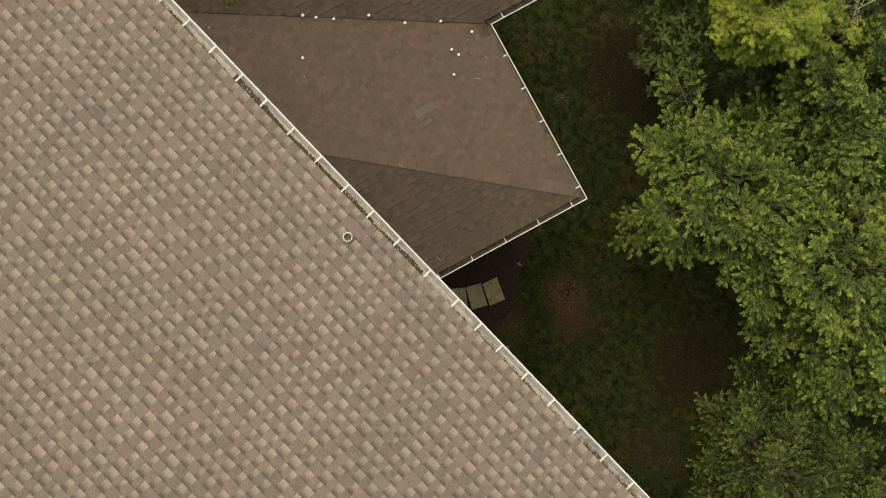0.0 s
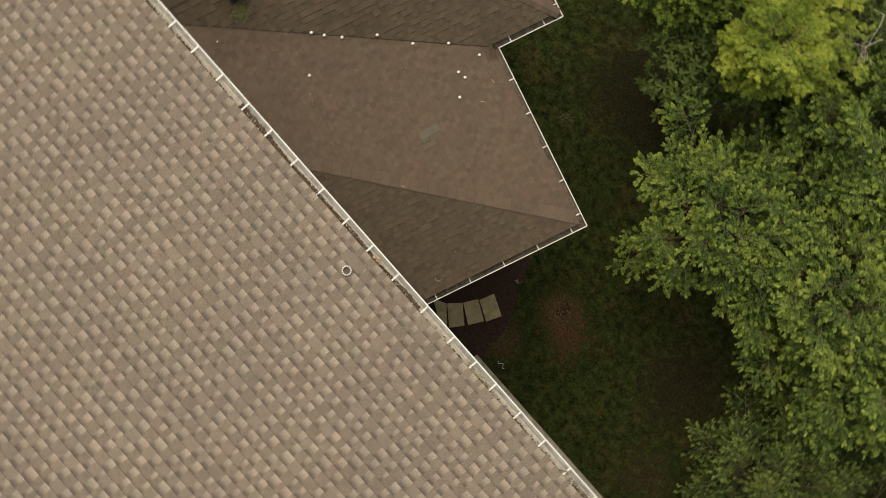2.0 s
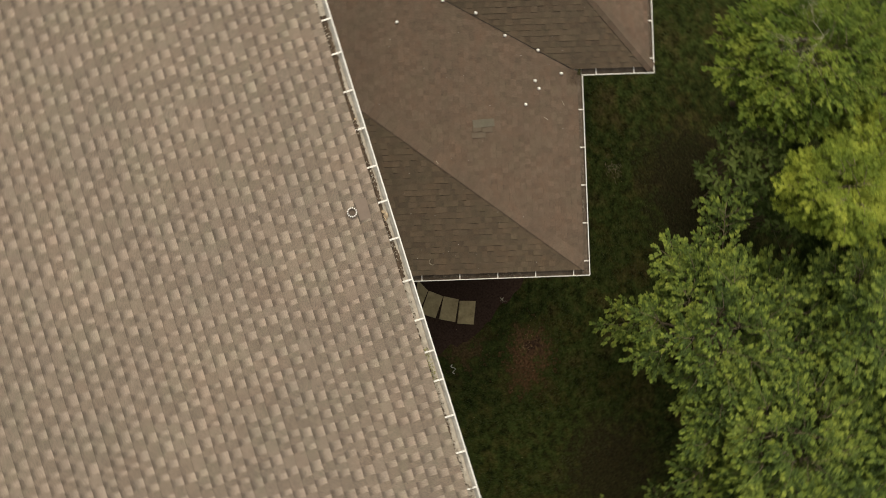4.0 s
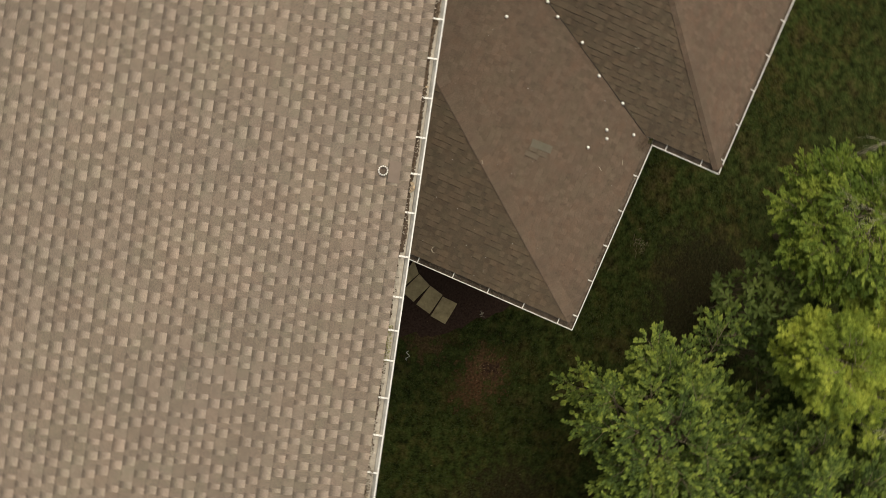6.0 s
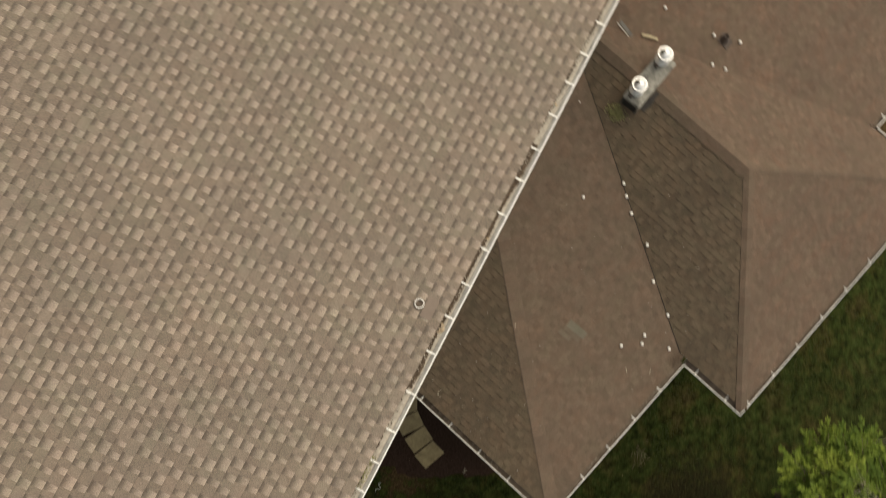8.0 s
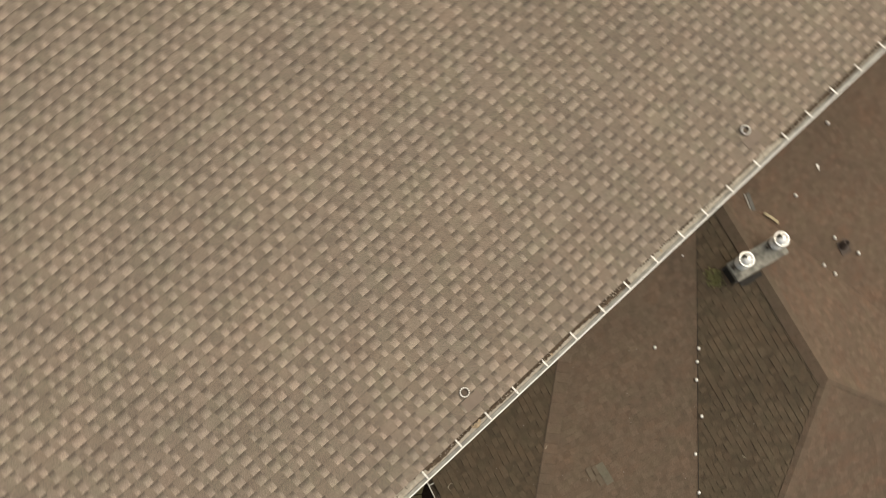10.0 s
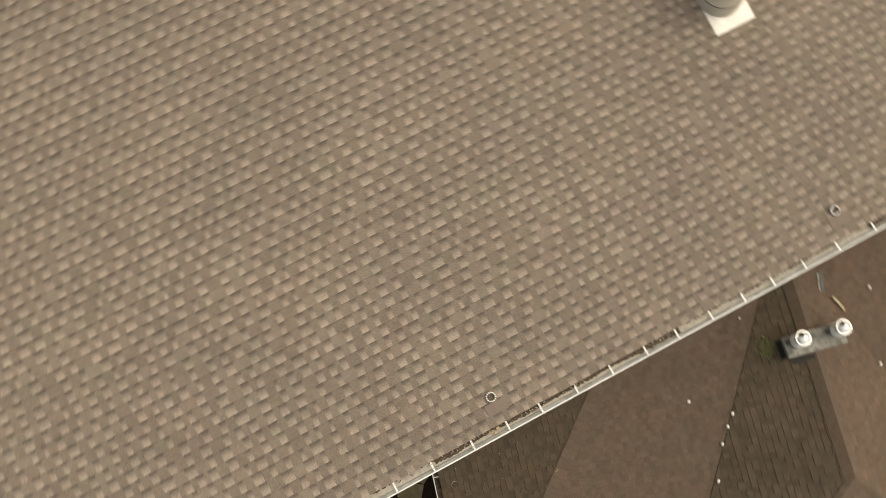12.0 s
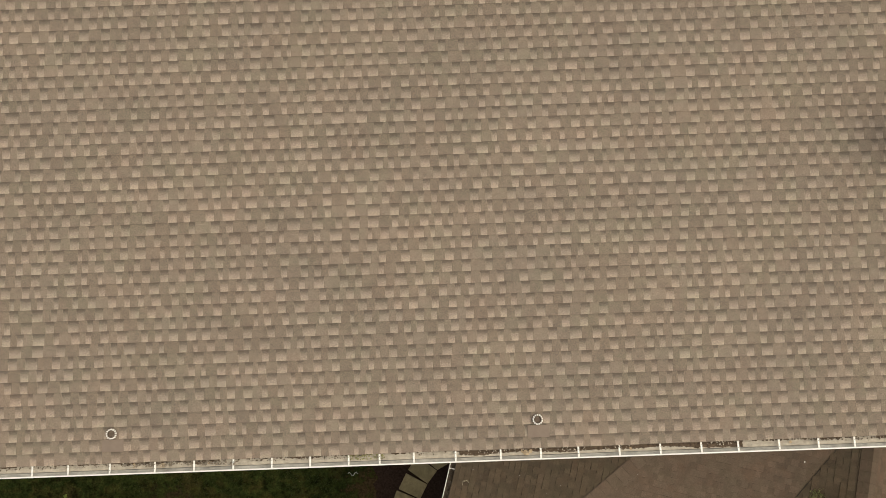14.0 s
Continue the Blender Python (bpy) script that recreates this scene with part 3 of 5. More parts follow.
def laminated_shingle(rnd):
    """One metre-wide laminated shingle: a lower lamina with raised tapered tabs."""
    verts, faces, uv, idx = [], [], [], []

    def slab(x0, x1, y0, y1, h, mi, taper=0.0, foot=0.0):
        b = len(verts)
        low = 0.004 if foot else -0.003
        for x, y, z in ((x0, y0, h), (x1, y0, h), (x1 - taper, y1, h * 0.32), (x0 + taper, y1, h * 0.32), (x0 - foot, y0 - foot * 0.3, low), (x1 + foot, y0 - foot * 0.3, low)):
            verts.append((x, y, z))
            uv.append((x, y / EXPO))
        faces.extend([(b, b + 1, b + 2, b + 3), (b + 4, b + 5, b + 1, b), (b + 4, b, b + 3), (b + 5, b + 2, b + 1)])
        idx.extend([mi, 1 if mi else 2, mi, mi])

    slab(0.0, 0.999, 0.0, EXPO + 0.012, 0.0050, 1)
    pairs = []
    while sum(map(sum, pairs)) < 0.92:
        pairs.append((rnd.choice((0.075, 0.09, 0.105, 0.12, 0.14, 0.175)), rnd.choice((0.065, 0.08, 0.092, 0.105, 0.12, 0.145))))
    k = 0.999 / sum(map(sum, pairs))
    x = 0.0
    for w, gap in pairs:
        slab(x, x + w * k, -0.001, EXPO + 0.008, 0.0080, 0, rnd.uniform(-0.006, 0.009), 0.006)
        x += (w + gap) * k
    return verts, faces, uv, idx


VARIANTS = []
rnd = random.Random(21)
for k in range(40):
    VARIANTS.append(laminated_shingle(rnd))
ROOF_M = Matrix.Translation((0, ROOF_Y, ROOF_Z)) @ Matrix.Rotation(SLOPE, 4, "X")

# ---- lower wing ----
wing = thing("house_wing", WING_AT, "lower house wing with a dark brown hipped shingle roof", "house")
S2 = 0.29
IC, C3, BB, RA = 3.92, 10.10, 1.41, 7.01
S1 = S2 / 0.745
S3 = 0.577
FAR = 0.20                           # eave line of the far part
S4 = (RA - IC) * S3 / (6.15 - FAR)
BACK = 6.15                          # where the cross ridge meets the long slope
FACES = {
    # name: origin, along, up, slope, outline in plan
    "long": ((0, 0), (1, 0), (0, 1), S2, [(0, 0), (IC, 0), (RA, BACK), (6.98, 6.25), (3.67, 4.92)]),
    "end": ((0, 3.92), (0, -1), (1, 0), S1, [(0, 0), (3.67, 4.92), (0, 3.92)]),
    "cross_left": ((IC, 0), (0, -1), (1, 0), S3, [(IC, 0), (IC, -BB), (RA, -BB + (RA - IC)), (RA, BACK)]),
    "cross_end": ((IC, -BB), (1, 0), (0, 1), S3, [(IC, -BB), (C3, -BB), (RA, -BB + (RA - IC))]),
    "cross_right": ((C3, 0), (0, 1), (-1, 0), S3, [(C3, -BB), (C3, FAR), (RA, BACK), (RA, -BB + (RA - IC))]),
    "far": ((C3, FAR), (1, 0), (0, 1), S4, [(C3, FAR), (17.0, FAR), (17.0, 8.4), (7.02, 6.25), (RA, BACK)]),
}


def face_point(F, s, t, h):
    (ox, oy), (ex, ey), (ux, uy), sl, _ = F
    c = 1 / math.hypot(1, sl)
    d = t * c
    k = sl * c
    return Vector((ox + ex * s + ux * (d - h * k), oy + ey * s + uy * (d - h * k), WE + 0.03 + d * sl + h * c))


def face_coords(F, p):
    (ox, oy), (ex, ey), (ux, uy), sl, _ = F
    dx, dy = p[0] - ox, p[1] - oy
    return dx * ex + dy * ey, (dx * ux + dy * uy) * math.hypot(1, sl)


WEXPO = 0.116                         # rows of the wing's shingles
EDGE = 0.115                          # the shingles end this far behind the gutter's lip


def above_gutter(pts):
    if sum(a[0] * b[1] - a[1] * b[0] for a, b in zip(pts, pts[1:] + pts[:1])) < 0:
        pts = pts[::-1]
    return clip_convex(pts, [(-60, EDGE), (60, EDGE), (60, 60), (-60, 60)])


verts, faces = [], []
for F in FACES.values():
    b = len(verts)
    pts = above_gutter([face_coords(F, p) for p in F[4]])
    verts += [face_point(F, s, t, -0.004) for s, t in pts] + [face_point(F, s, t, -0.06) for s, t in pts]
    m = len(pts)
    faces += [tuple(range(b, b + m)), tuple(range(b + 2 * m - 1, b + m - 1, -1))]
    faces += [(b + i, b + m + i, b + m + (i + 1) % m, b + (i + 1) % m) for i in range(m)]
wing_roof = link_mesh("roof", verts, faces, DECK, wing, "worn dark brown asphalt shingle roof")

OV = 0.62
INW = IC + 1.25                      # wall of the cross wing, deep under its eave
for x0, x1, y0, y1 in ((OV, INW, OV, OV + 0.2), (OV, OV + 0.2, OV + 0.2, 3.6), (INW, INW + 0.2, -BB + OV, OV), (INW + 0.2, C3 - OV - 0.2, -BB + OV, -BB + OV + 0.2),
                       (C3 - OV - 0.2, C3 - OV, -BB + OV, OV), (C3 - OV, 16.8, OV, OV + 0.2), (16.6, 16.8, OV + 0.2, 8.0)):
    bm = bmesh.new()
    box(bm, x0, x1, y0, y1, 0, WE - 0.02)
    part("wall", bm, WALLMAT, wing)

GDROP = WE - 0.005
RUNS = [((0.0, 3.55), (0.0, 0.0), (1, 0)), ((0.0, 0.0), (IC, 0.0), (0, 1)), ((IC, 0.0), (IC, -BB), (1, 0)),
        ((IC, -BB), (C3, -BB), (0, 1)), ((C3, -BB), (C3, FAR), (-1, 0)), ((C3, FAR), (17.0, FAR), (0, 1))]
for (x0, y0), (x1, y1), inw in RUNS:
    inward = Vector((*inw, 0))
    d = Vector((x1 - x0, y1 - y0, 0)).normalized()
    sh = inward * 0.070
    P0, P1 = Vector((x0, y0, GDROP)) + sh - d * 0.002, Vector((x1, y1, GDROP)) + sh + d * 0.002
    g = gutter(wing, P0, P1, inward, "white gutter on the lower eaves", SILT, GUT_SHALLOW)
    L = (P1 - P0).length
    k = 0.28
    while k < L - 0.1:
        hanger(g, P0 + d * k, inward, d)
        k += 0.74
    litter("leaf_litter", g, P0, P1, inward, -0.046, int(L * 110), DEBRIS, 0.12, int(x0 * 10 + y0 * 3 + 40), 0.02, (-0.03, 0.06))
    litter("leaf_litter", g, P0, P1, inward, -0.044, int(L * 45), DUST, 0.0, int(x0 * 7 + y0 * 3 + 90), 0.02, (-0.04, 0.065))


def shrink(pts, by=0.012):
    """The outline drawn in by a little along its valley, so that the dark valley line shows."""
    out = []
    cx, cy = sum(p[0] for p in pts) / len(pts), sum(p[1] for p in pts) / len(pts)
    for x, y in pts:
        if cx < RA - 0.2 and (x, y) in ((IC, 0), (RA, BACK)):
            x += by if cx > x else -by
        out.append((x, y))
    return out


def wing_tabs(F, seed):
    """Outlines of the shingle tabs on one roof face: (s, t) corners clipped to it, start of row, thickness, whether whole."""
    rnd = random.Random(seed)
    # Tab thickness scaled per slope to fit how strongly rows show in view.
    worn = 1.0 if F[2] == (1, 0) else 0.55
    clip = above_gutter([face_coords(F, p) for p in shrink(F[4])])
    s0, s1 = min(p[0] for p in clip), max(p[0] for p in clip)
    t1 = max(p[1] for p in clip)
    rows = []
    k = 0
    while EDGE + k * WEXPO < t1 + 0.02:
        s = s0 - rnd.uniform(0, 0.3)
        thick = rnd.random() < 0.5
        while s < s1:
            w = rnd.choice((0.08, 0.095, 0.11, 0.125, 0.155))
            t0 = EDGE - 0.012 + k * WEXPO
            quad = [(s, t0), (s + w, t0), (s + w, t0 + WEXPO + 0.01), (s, t0 + WEXPO + 0.01)]
            got = clip_convex(quad, clip)
            if got:
                a = 0.5 * abs(sum(p[0] * q[1] - p[1] * q[0] for p, q in zip(got, got[1:] + got[:1])))
                if a > 0.0004:
                    rows.append((got, s, t0, w, worn * rnd.choice((0.0105, 0.013)) if thick else 0.0055, abs(a - w * (WEXPO + 0.01)) < 1e-5))
            s += w
            thick = not thick if rnd.random() < (0.62 if worn == 1.0 else 0.85) else thick
        k += 1
    return rows


def tab_solid(poly, t0, th, place, butt=(0.02, 0.008)):
    """One tab as a thin wedge; a thick one has a slanting butt edge coloured as its shadow line."""
    hgt = lambda t: th * (1 - 0.75 * (t - t0) / WEXPO)
    n = len(poly)
    v = [place(s, t, hgt(t)) for s, t in poly] + [place(s, t, -0.003) for s, t in poly]
    f = [tuple(range(n))] + [(i, n + i, n + (i + 1) % n, (i + 1) % n) for i in range(n)]
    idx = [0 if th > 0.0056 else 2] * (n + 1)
    low = sorted(p[0] for p in poly if abs(p[1] - t0) < 1e-6)
    if th > 0.0056 and len(low) >= 2:
        butt = (butt[0] * th / 0.014, butt[1] * th / 0.014)
        a, b = low[0], low[-1]
        v += [place(a, t0, th), place(b, t0, th), place(b, t0 - butt[1], 0.0055), place(a, t0 - butt[0], 0.0055)]
        f.append((2 * n, 2 * n + 3, 2 * n + 2, 2 * n + 1))
        idx.append(1)
    return v, f, idx


# hip and ridge caps
def ridge_caps(p, q, fa, fb, wa=0.24, wb=0.015):
    """Folded cap shingles along a line of the roof between two faces, from low to high."""
    p, q = Vector(p), Vector(q)
    d = (q - p).normalized()
    L = (q - p).length
    k = 0.0
    up = Vector((0, 0, 1))
    while k < L - 0.05:
        c, e = p + d * k, p + d * min(k + 0.197, L)
        A = (fa - d * fa.dot(d)).normalized()
        B = (fb - d * fb.dot(d)).normalized()
        hi, lo = 0.016, 0.011
        v = [c + up * hi, c + A * wa + up * hi, c + B * wb + up * hi, e + up * lo, e + A * wa + up * lo, e + B * wb + up * lo,
             c + up * 0.006 - d * 0.007, c + A * (wa + 0.004) + up * 0.002 - d * 0.005, c + B * wb + up * 0.002 - d * 0.007]
        f = [(0, 3, 4, 1), (0, 2, 5, 3), (0, 1, 7, 6), (0, 6, 8, 2), (1, 4, 7), (2, 8, 5)]
        link_mesh("ridge_cap", v, f, [WINGMAT, BUTT_SHADE], wing_roof, index=[0, 0, 1, 1, 1, 1])
        k += 0.185


def down(F):
    """The direction down a face."""
    sl = F[3]
    return Vector((-F[2][0], -F[2][1], -sl)).normalized()


def on_face(F, x, y, h=0.0):
    s, t = face_coords(F, (x, y))
    return face_point(F, s, t, h)


FL, FE, FCL, FCE, FCR, FF = (FACES[k] for k in ("long", "end", "cross_left", "cross_end", "cross_right", "far"))
PEAK = (RA, -BB + (RA - IC))
ridge_caps(on_face(FL, 0.17, 0.228), on_face(FL, 3.6, 4.83), down(FL), down(FE))
ridge_caps(on_face(FCE, IC + 0.06, -BB + 0.06), on_face(FCE, *PEAK), down(FCE), down(FCL), 0.13, 0.10)
ridge_caps(on_face(FCE, C3 - 0.06, -BB + 0.06), on_face(FCE, *PEAK), down(FCE), down(FCR), 0.08, 0.08)
ridge_caps(on_face(FCL, *PEAK), on_face(FCL, RA, BACK - 0.1), down(FCR), down(FCL), 0.15, 0.19)


def seam(p, q, r=0.0065, mat=None):
    """A thin dark tube along a valley, or beside a row of caps in place of their shadow."""
    v, f = [], []
    p, q = Vector(p), Vector(q)
    n = max(3, int((q - p).length / 0.25))
    pts = [p.lerp(q, k / n) + Vector((noise.noise((k * 3.1, p.x, 0)) * 0.006, noise.noise((k * 2.3, p.y, 5)) * 0.006, 0.011)) for k in range(n + 1)]
    tube(v, f, pts, r, r, 6)
    link_mesh("seam", v, f, mat or RUBBER, wing_roof, "thin dark seam line")


seam(on_face(FL, IC + 0.06, 0.14), on_face(FL, RA, BACK - 0.05), 0.0066, VALLEY_DARK)
# Dark line drawn for the shadow of the hip caps on the end slope.
SIDE = down(FE) * 0.017
seam(on_face(FL, 0.05, 0.067) + (SIDE - (SIDE.dot(Vector((3.6, 4.83, 1.4)).normalized())) * Vector((3.6, 4.83, 1.4)).normalized()), on_face(FL, 3.6, 4.83) + Vector((-0.015, 0.01, 0)), 0.0040, LEAD)


def cap_seam(p, q, side, w, r=0.004):
    """The dark line at the edge of a row of caps, w down one side of its line."""
    d = (q - p).normalized()
    o = (side - d * side.dot(d)).normalized() * w
    seam(p + o, q + o, r, BUTT_SHADE)


cap_seam(on_face(FCE, IC + 0.16, -BB + 0.16), on_face(FCE, *PEAK), down(FCL), 0.105, 0.003)
cap_seam(on_face(FCL, *PEAK), on_face(FCL, RA, BACK - 0.35), down(FCL), 0.195, 0.0045)


# ---- things on the main roof ----
def on_roof(x, y, h=0.0):
    return Vector((x, y - h * SINS, roof_z(y) + h * COSS))


def roof_frame(x, y):
    return Matrix.Translation(on_roof(x, y, 0.008)) @ Matrix.Rotation(SLOPE, 4, "X")


def roof_vent():
    """A small round vent: a plate down the slope, a collar, and a white crown of teeth."""
    v = thing("roof_vent", pose(0, 0, 0), "small round roof vent with a toothed white ring and brown plate", "roof vent", "roof vents along the eave")
    bm = bmesh.new()
    box(bm, -0.125, 0.135, -0.215, -0.070, 0.0, 0.004, 0.001)
    part("plate", bm, VENT_GREY, v, "smooth brown metal plate")
    bm = bmesh.new()
    lathe(bm, [(0.045, 0.0), (0.045, 0.046), (0.040, 0.048), (0.038, 0.014), (0.0, 0.012)], seg=20)
    part("collar", bm, COLLAR, v, "dull brown open collar")
    for k in range(13):
        bm = bmesh.new()
        box(bm, 0.046, 0.063, -0.0086, 0.0086, 0.016, 0.050, 0.003)
        bm.transform(Matrix.Rotation(2 * math.pi * k / 13 + 0.13, 4, "Z"))
        part("tooth", bm, WHITE_METAL, v)
    bm = bmesh.new()
    lathe(bm, [(0.045, 0.008), (0.066, 0.008), (0.066, 0.018), (0.045, 0.018)], seg=24)
    part("ring", bm, VENT_GREY, v)
    return v


vent = roof_vent()
vent.matrix_world = roof_frame(0.995, 0.39)
for x in (5.90, -4.10, 10.8, -9.0):
    copy_thing(vent, roof_frame(x, 0.40))

stack = thing("flue_stack", pose(5.935, 3.435, roof_z(3.435) + 0.006), "wide grey flue stack with a cream cap and pale square flashing", "flue")
bm = bmesh.new()
box(bm, -0.290, 0.275, -0.465, 0.02, 0.004, 0.012, 0.002)
bm.transform(Matrix.Rotation(SLOPE, 4, "X"))
part("flashing", bm, FLASHING, stack, "pale square sheet-metal flashing")
bm = bmesh.new()
lathe(bm, [(0.300, -0.06), (0.300, 0.19), (0.292, 0.195), (0.292, 1.2), (0.286, 1.205), (0.286, 1.32)], seg=48)
part("body", bm, PIPE_GREY, stack, "smooth grey cylinder", smooth=True)
bm = bmesh.new()
lathe(bm, [(0.300, 0.186), (0.302, 0.187), (0.302, 0.192), (0.292, 0.196)], seg=48)
part("seam_band", bm, SLATMAT, stack)
bm = bmesh.new()
lathe(bm, [(0.292, 1.155), (0.2975, 1.158), (0.2975, 1.315), (0.286, 1.32)], seg=48)
part("top_band", bm, PIPE_GREY, stack, smooth=True)
bm = bmesh.new()
box(bm, 0.290, 0.2935, -0.004, 0.004, 0.197, 1.153, 0.001)
bm.transform(Matrix.Rotation(radians(187), 4, "Z"))
part("lap_seam", bm, SLATMAT, stack)
bm = bmesh.new()
lathe(bm, [(0.286, 1.31), (0.312, 1.32), (0.322, 1.342), (0.315, 1.368), (0.29, 1.375), (0.225, 1.365)], seg=48)
part("cap_rim", bm, CREAM, stack, "cream rolled cap rim", smooth=True)
bm = bmesh.new()
lathe(bm, [(0.225, 1.365), (0.19, 1.335), (0.13, 1.33), (0.0, 1.33)], seg=48)
part("cap_dish", bm, plain("ochre_cap_dish", (0.42, 0.34, 0.19), 0.6), stack, "", smooth=True)
bm = bmesh.new()
box(bm, -0.085, 0.085, -0.085, 0.085, 1.328, 1.37, 0.012)
part("cap_block", bm, WHITE_METAL, stack)
bm = bmesh.new()
lathe(bm, [(0.012, 0), (0.012, 0.006), (0.0, 0.008)], seg=10)
bm.transform(Matrix.Translation((-0.205, -0.212, 1.14)) @ Matrix.Rotation(radians(90), 4, "X"))
part("rivet", bm, LEAD, stack)

# ---- things on the wing roof ----
WM = WING_AT


def wing_at(F, x, y, h=0.0):
    return WM @ on_face(F, x, y, h)


def face_of(x, y):
    """The roof face of the wing under a place in its plan."""
    best = None
    for F in FACES.values():
        pts = F[4]
        ar = sum(a[0] * b[1] - a[1] * b[0] for a, b in zip(pts, pts[1:] + pts[:1]))
        sg = 1 if ar > 0 else -1
        if all(sg * ((b[0] - a[0]) * (y - a[1]) - (b[1] - a[1]) * (x - a[0])) >= -0.02 for a, b in zip(pts, pts[1:] + pts[:1])):
            best = F
    return best or FL


def small_ball(m, r=0.031):
    bm = bmesh.new()
    bmesh.ops.create_icosphere(bm, subdivisions=2, radius=r)
    ob = part("white_ball", bm, BALLMAT, None, smooth=True)
    ob.matrix_world = m
    return tagged(ob, "small white ball resting on the brown shingles", "ball", "white balls on the roof")


BALLS = [(5.55, 3.17), (5.42, 2.97), (5.24, 2.70), (5.04, 2.07), (4.62, 1.53), (4.38, 0.88), (3.92, 0.44), (3.77, 0.97), (3.62, 0.90), (3.31, 1.17),
         (4.80, 3.56), (9.64, 5.71), (8.48, 4.81), (8.39, 3.44), (8.52, 3.20), (8.83, 3.80), (9.13, 3.35)]
ball = None
for x, y in BALLS:
    m = Matrix.Translation(wing_at(face_of(x, y), x, y, 0.038))
    ball = small_ball(m) if ball is None else copy_thing(ball, m)

bm = bmesh.new()
bmesh.ops.create_icosphere(bm, subdivisions=1, radius=0.014)
tagged(part("white_pebble", bm, BALLMAT, None), "tiny white pebble on the brown shingles", "pebble").matrix_world = Matrix.Translation(wing_at(FL, 6.02, 4.78, 0.022))
bm = bmesh.new()
v = [bm.verts.new(p) for p in ((-0.026, -0.06, 0), (0.026, -0.055, 0), (-0.006, 0.065, 0.01), (-0.026, -0.06, 0.006), (0.026, -0.055, 0.006), (-0.006, 0.065, 0.016))]
for f in ((0, 2, 1), (3, 4, 5), (0, 1, 4, 3), (1, 2, 5, 4), (2, 0, 3, 5)):
    bm.faces.new([v[i] for i in f])
tagged(part("plastic_scrap", bm, BALLMAT, None), "torn white triangular plastic scrap on the shingles", "scrap").matrix_world = Matrix.Translation(wing_at(FF, 9.11, 5.07, 0.014)) @ pose(0, 0, 0, 0, 0, 140)


def lying_strip(name, p, q, w, h, mat, label, category, bend=0.0):
    """A strip lying on the wing roof from p to q in its plan."""
    A, B = wing_at(face_of(*p), *p, 0.014), wing_at(face_of(*q), *q, 0.014)
    d = B - A
    L = d.length
    bm = bmesh.new()
    n = 8
    rows = []
    for i in range(n + 1):
        s = i / n
        o = bend * math.sin(s * math.pi) + bend * 0.3 * math.sin(s * 17)
        ww = w * (1 + 0.12 * math.sin(s * 23))
        rows.append([bm.verts.new((s * L, y + o, z)) for y, z in ((-ww / 2, 0), (ww / 2, 0), (ww / 2, h), (-ww / 2, h))])
    for a, b in zip(rows, rows[1:]):
        for k in range(4):
            bm.faces.new((a[k], a[(k + 1) % 4], b[(k + 1) % 4], b[k]))
    bm.faces.new(rows[0])
    bm.faces.new(rows[-1][::-1])
    ob = part(name, bm, mat, None)
    x = d.normalized()
    y = Vector((0, 0, 1)).cross(x).normalized()
    z = x.cross(y)
    ob.matrix_world = Matrix(((x.x, y.x, z.x, A.x), (x.y, y.y, z.y, A.y), (x.z, y.z, z.z, A.z), (0, 0, 0, 1)))
    return tagged(ob, label, category)


lying_strip("metal_strip", (7.66, 5.24), (7.61, 4.90), 0.068, 0.008, SLATMAT, "loose grey metal strip lying on the shingles", "metal strip")
# Separate narrow piece added as the light edge of the metal strip.
lying_strip("white_edge_strip", (7.595, 5.25), (7.55, 4.94), 0.012, 0.010, ROPE, "narrow pale edge of the metal strip on the roof", "batten")
lying_strip("wood_scrap", (7.78, 4.78), (7.95, 4.51), 0.050, 0.025, WOODMAT, "splintered pale wood scrap on the shingles", "wood scrap", 0.01)

# chimney chase with two flues
CH = thing("chimney", WM @ pose(7.03, 4.07, WE + 1.0, 0, 0, 2.5), "sheet-metal chimney chase with two shiny steel flue caps", "chimney")
bm = bmesh.new()
box(bm, -0.52, 0.55, -0.175, 0.175, -0.2, 0.84, 0.006)
part("chase", bm, CHASE_SIDE, CH, "dark panelled chase")
bm = bmesh.new()
box(bm, -0.535, 0.565, -0.19, 0.19, 0.842, 0.872, 0.008)
part("top_plate", bm, CHASE_TOP, CH, "stained galvanised top plate")
bm = bmesh.new()
box(bm, -0.532, -0.521, -0.15, 0.15, 0.447, 0.813, 0.003)
part("end_panel", bm, RUBBER, CH, "black recessed end panel")
for y0, y1, z0, z1 in ((-0.174, -0.152, 0.42, 0.838), (0.152, 0.174, 0.42, 0.838), (-0.150, 0.150, 0.42, 0.445), (-0.150, 0.150, 0.815, 0.838)):
    bm = bmesh.new()
    box(bm, -0.548, -0.521, y0, y1, z0, z1, 0.004)
    part("panel_trim", bm, CHASE_SIDE, CH)
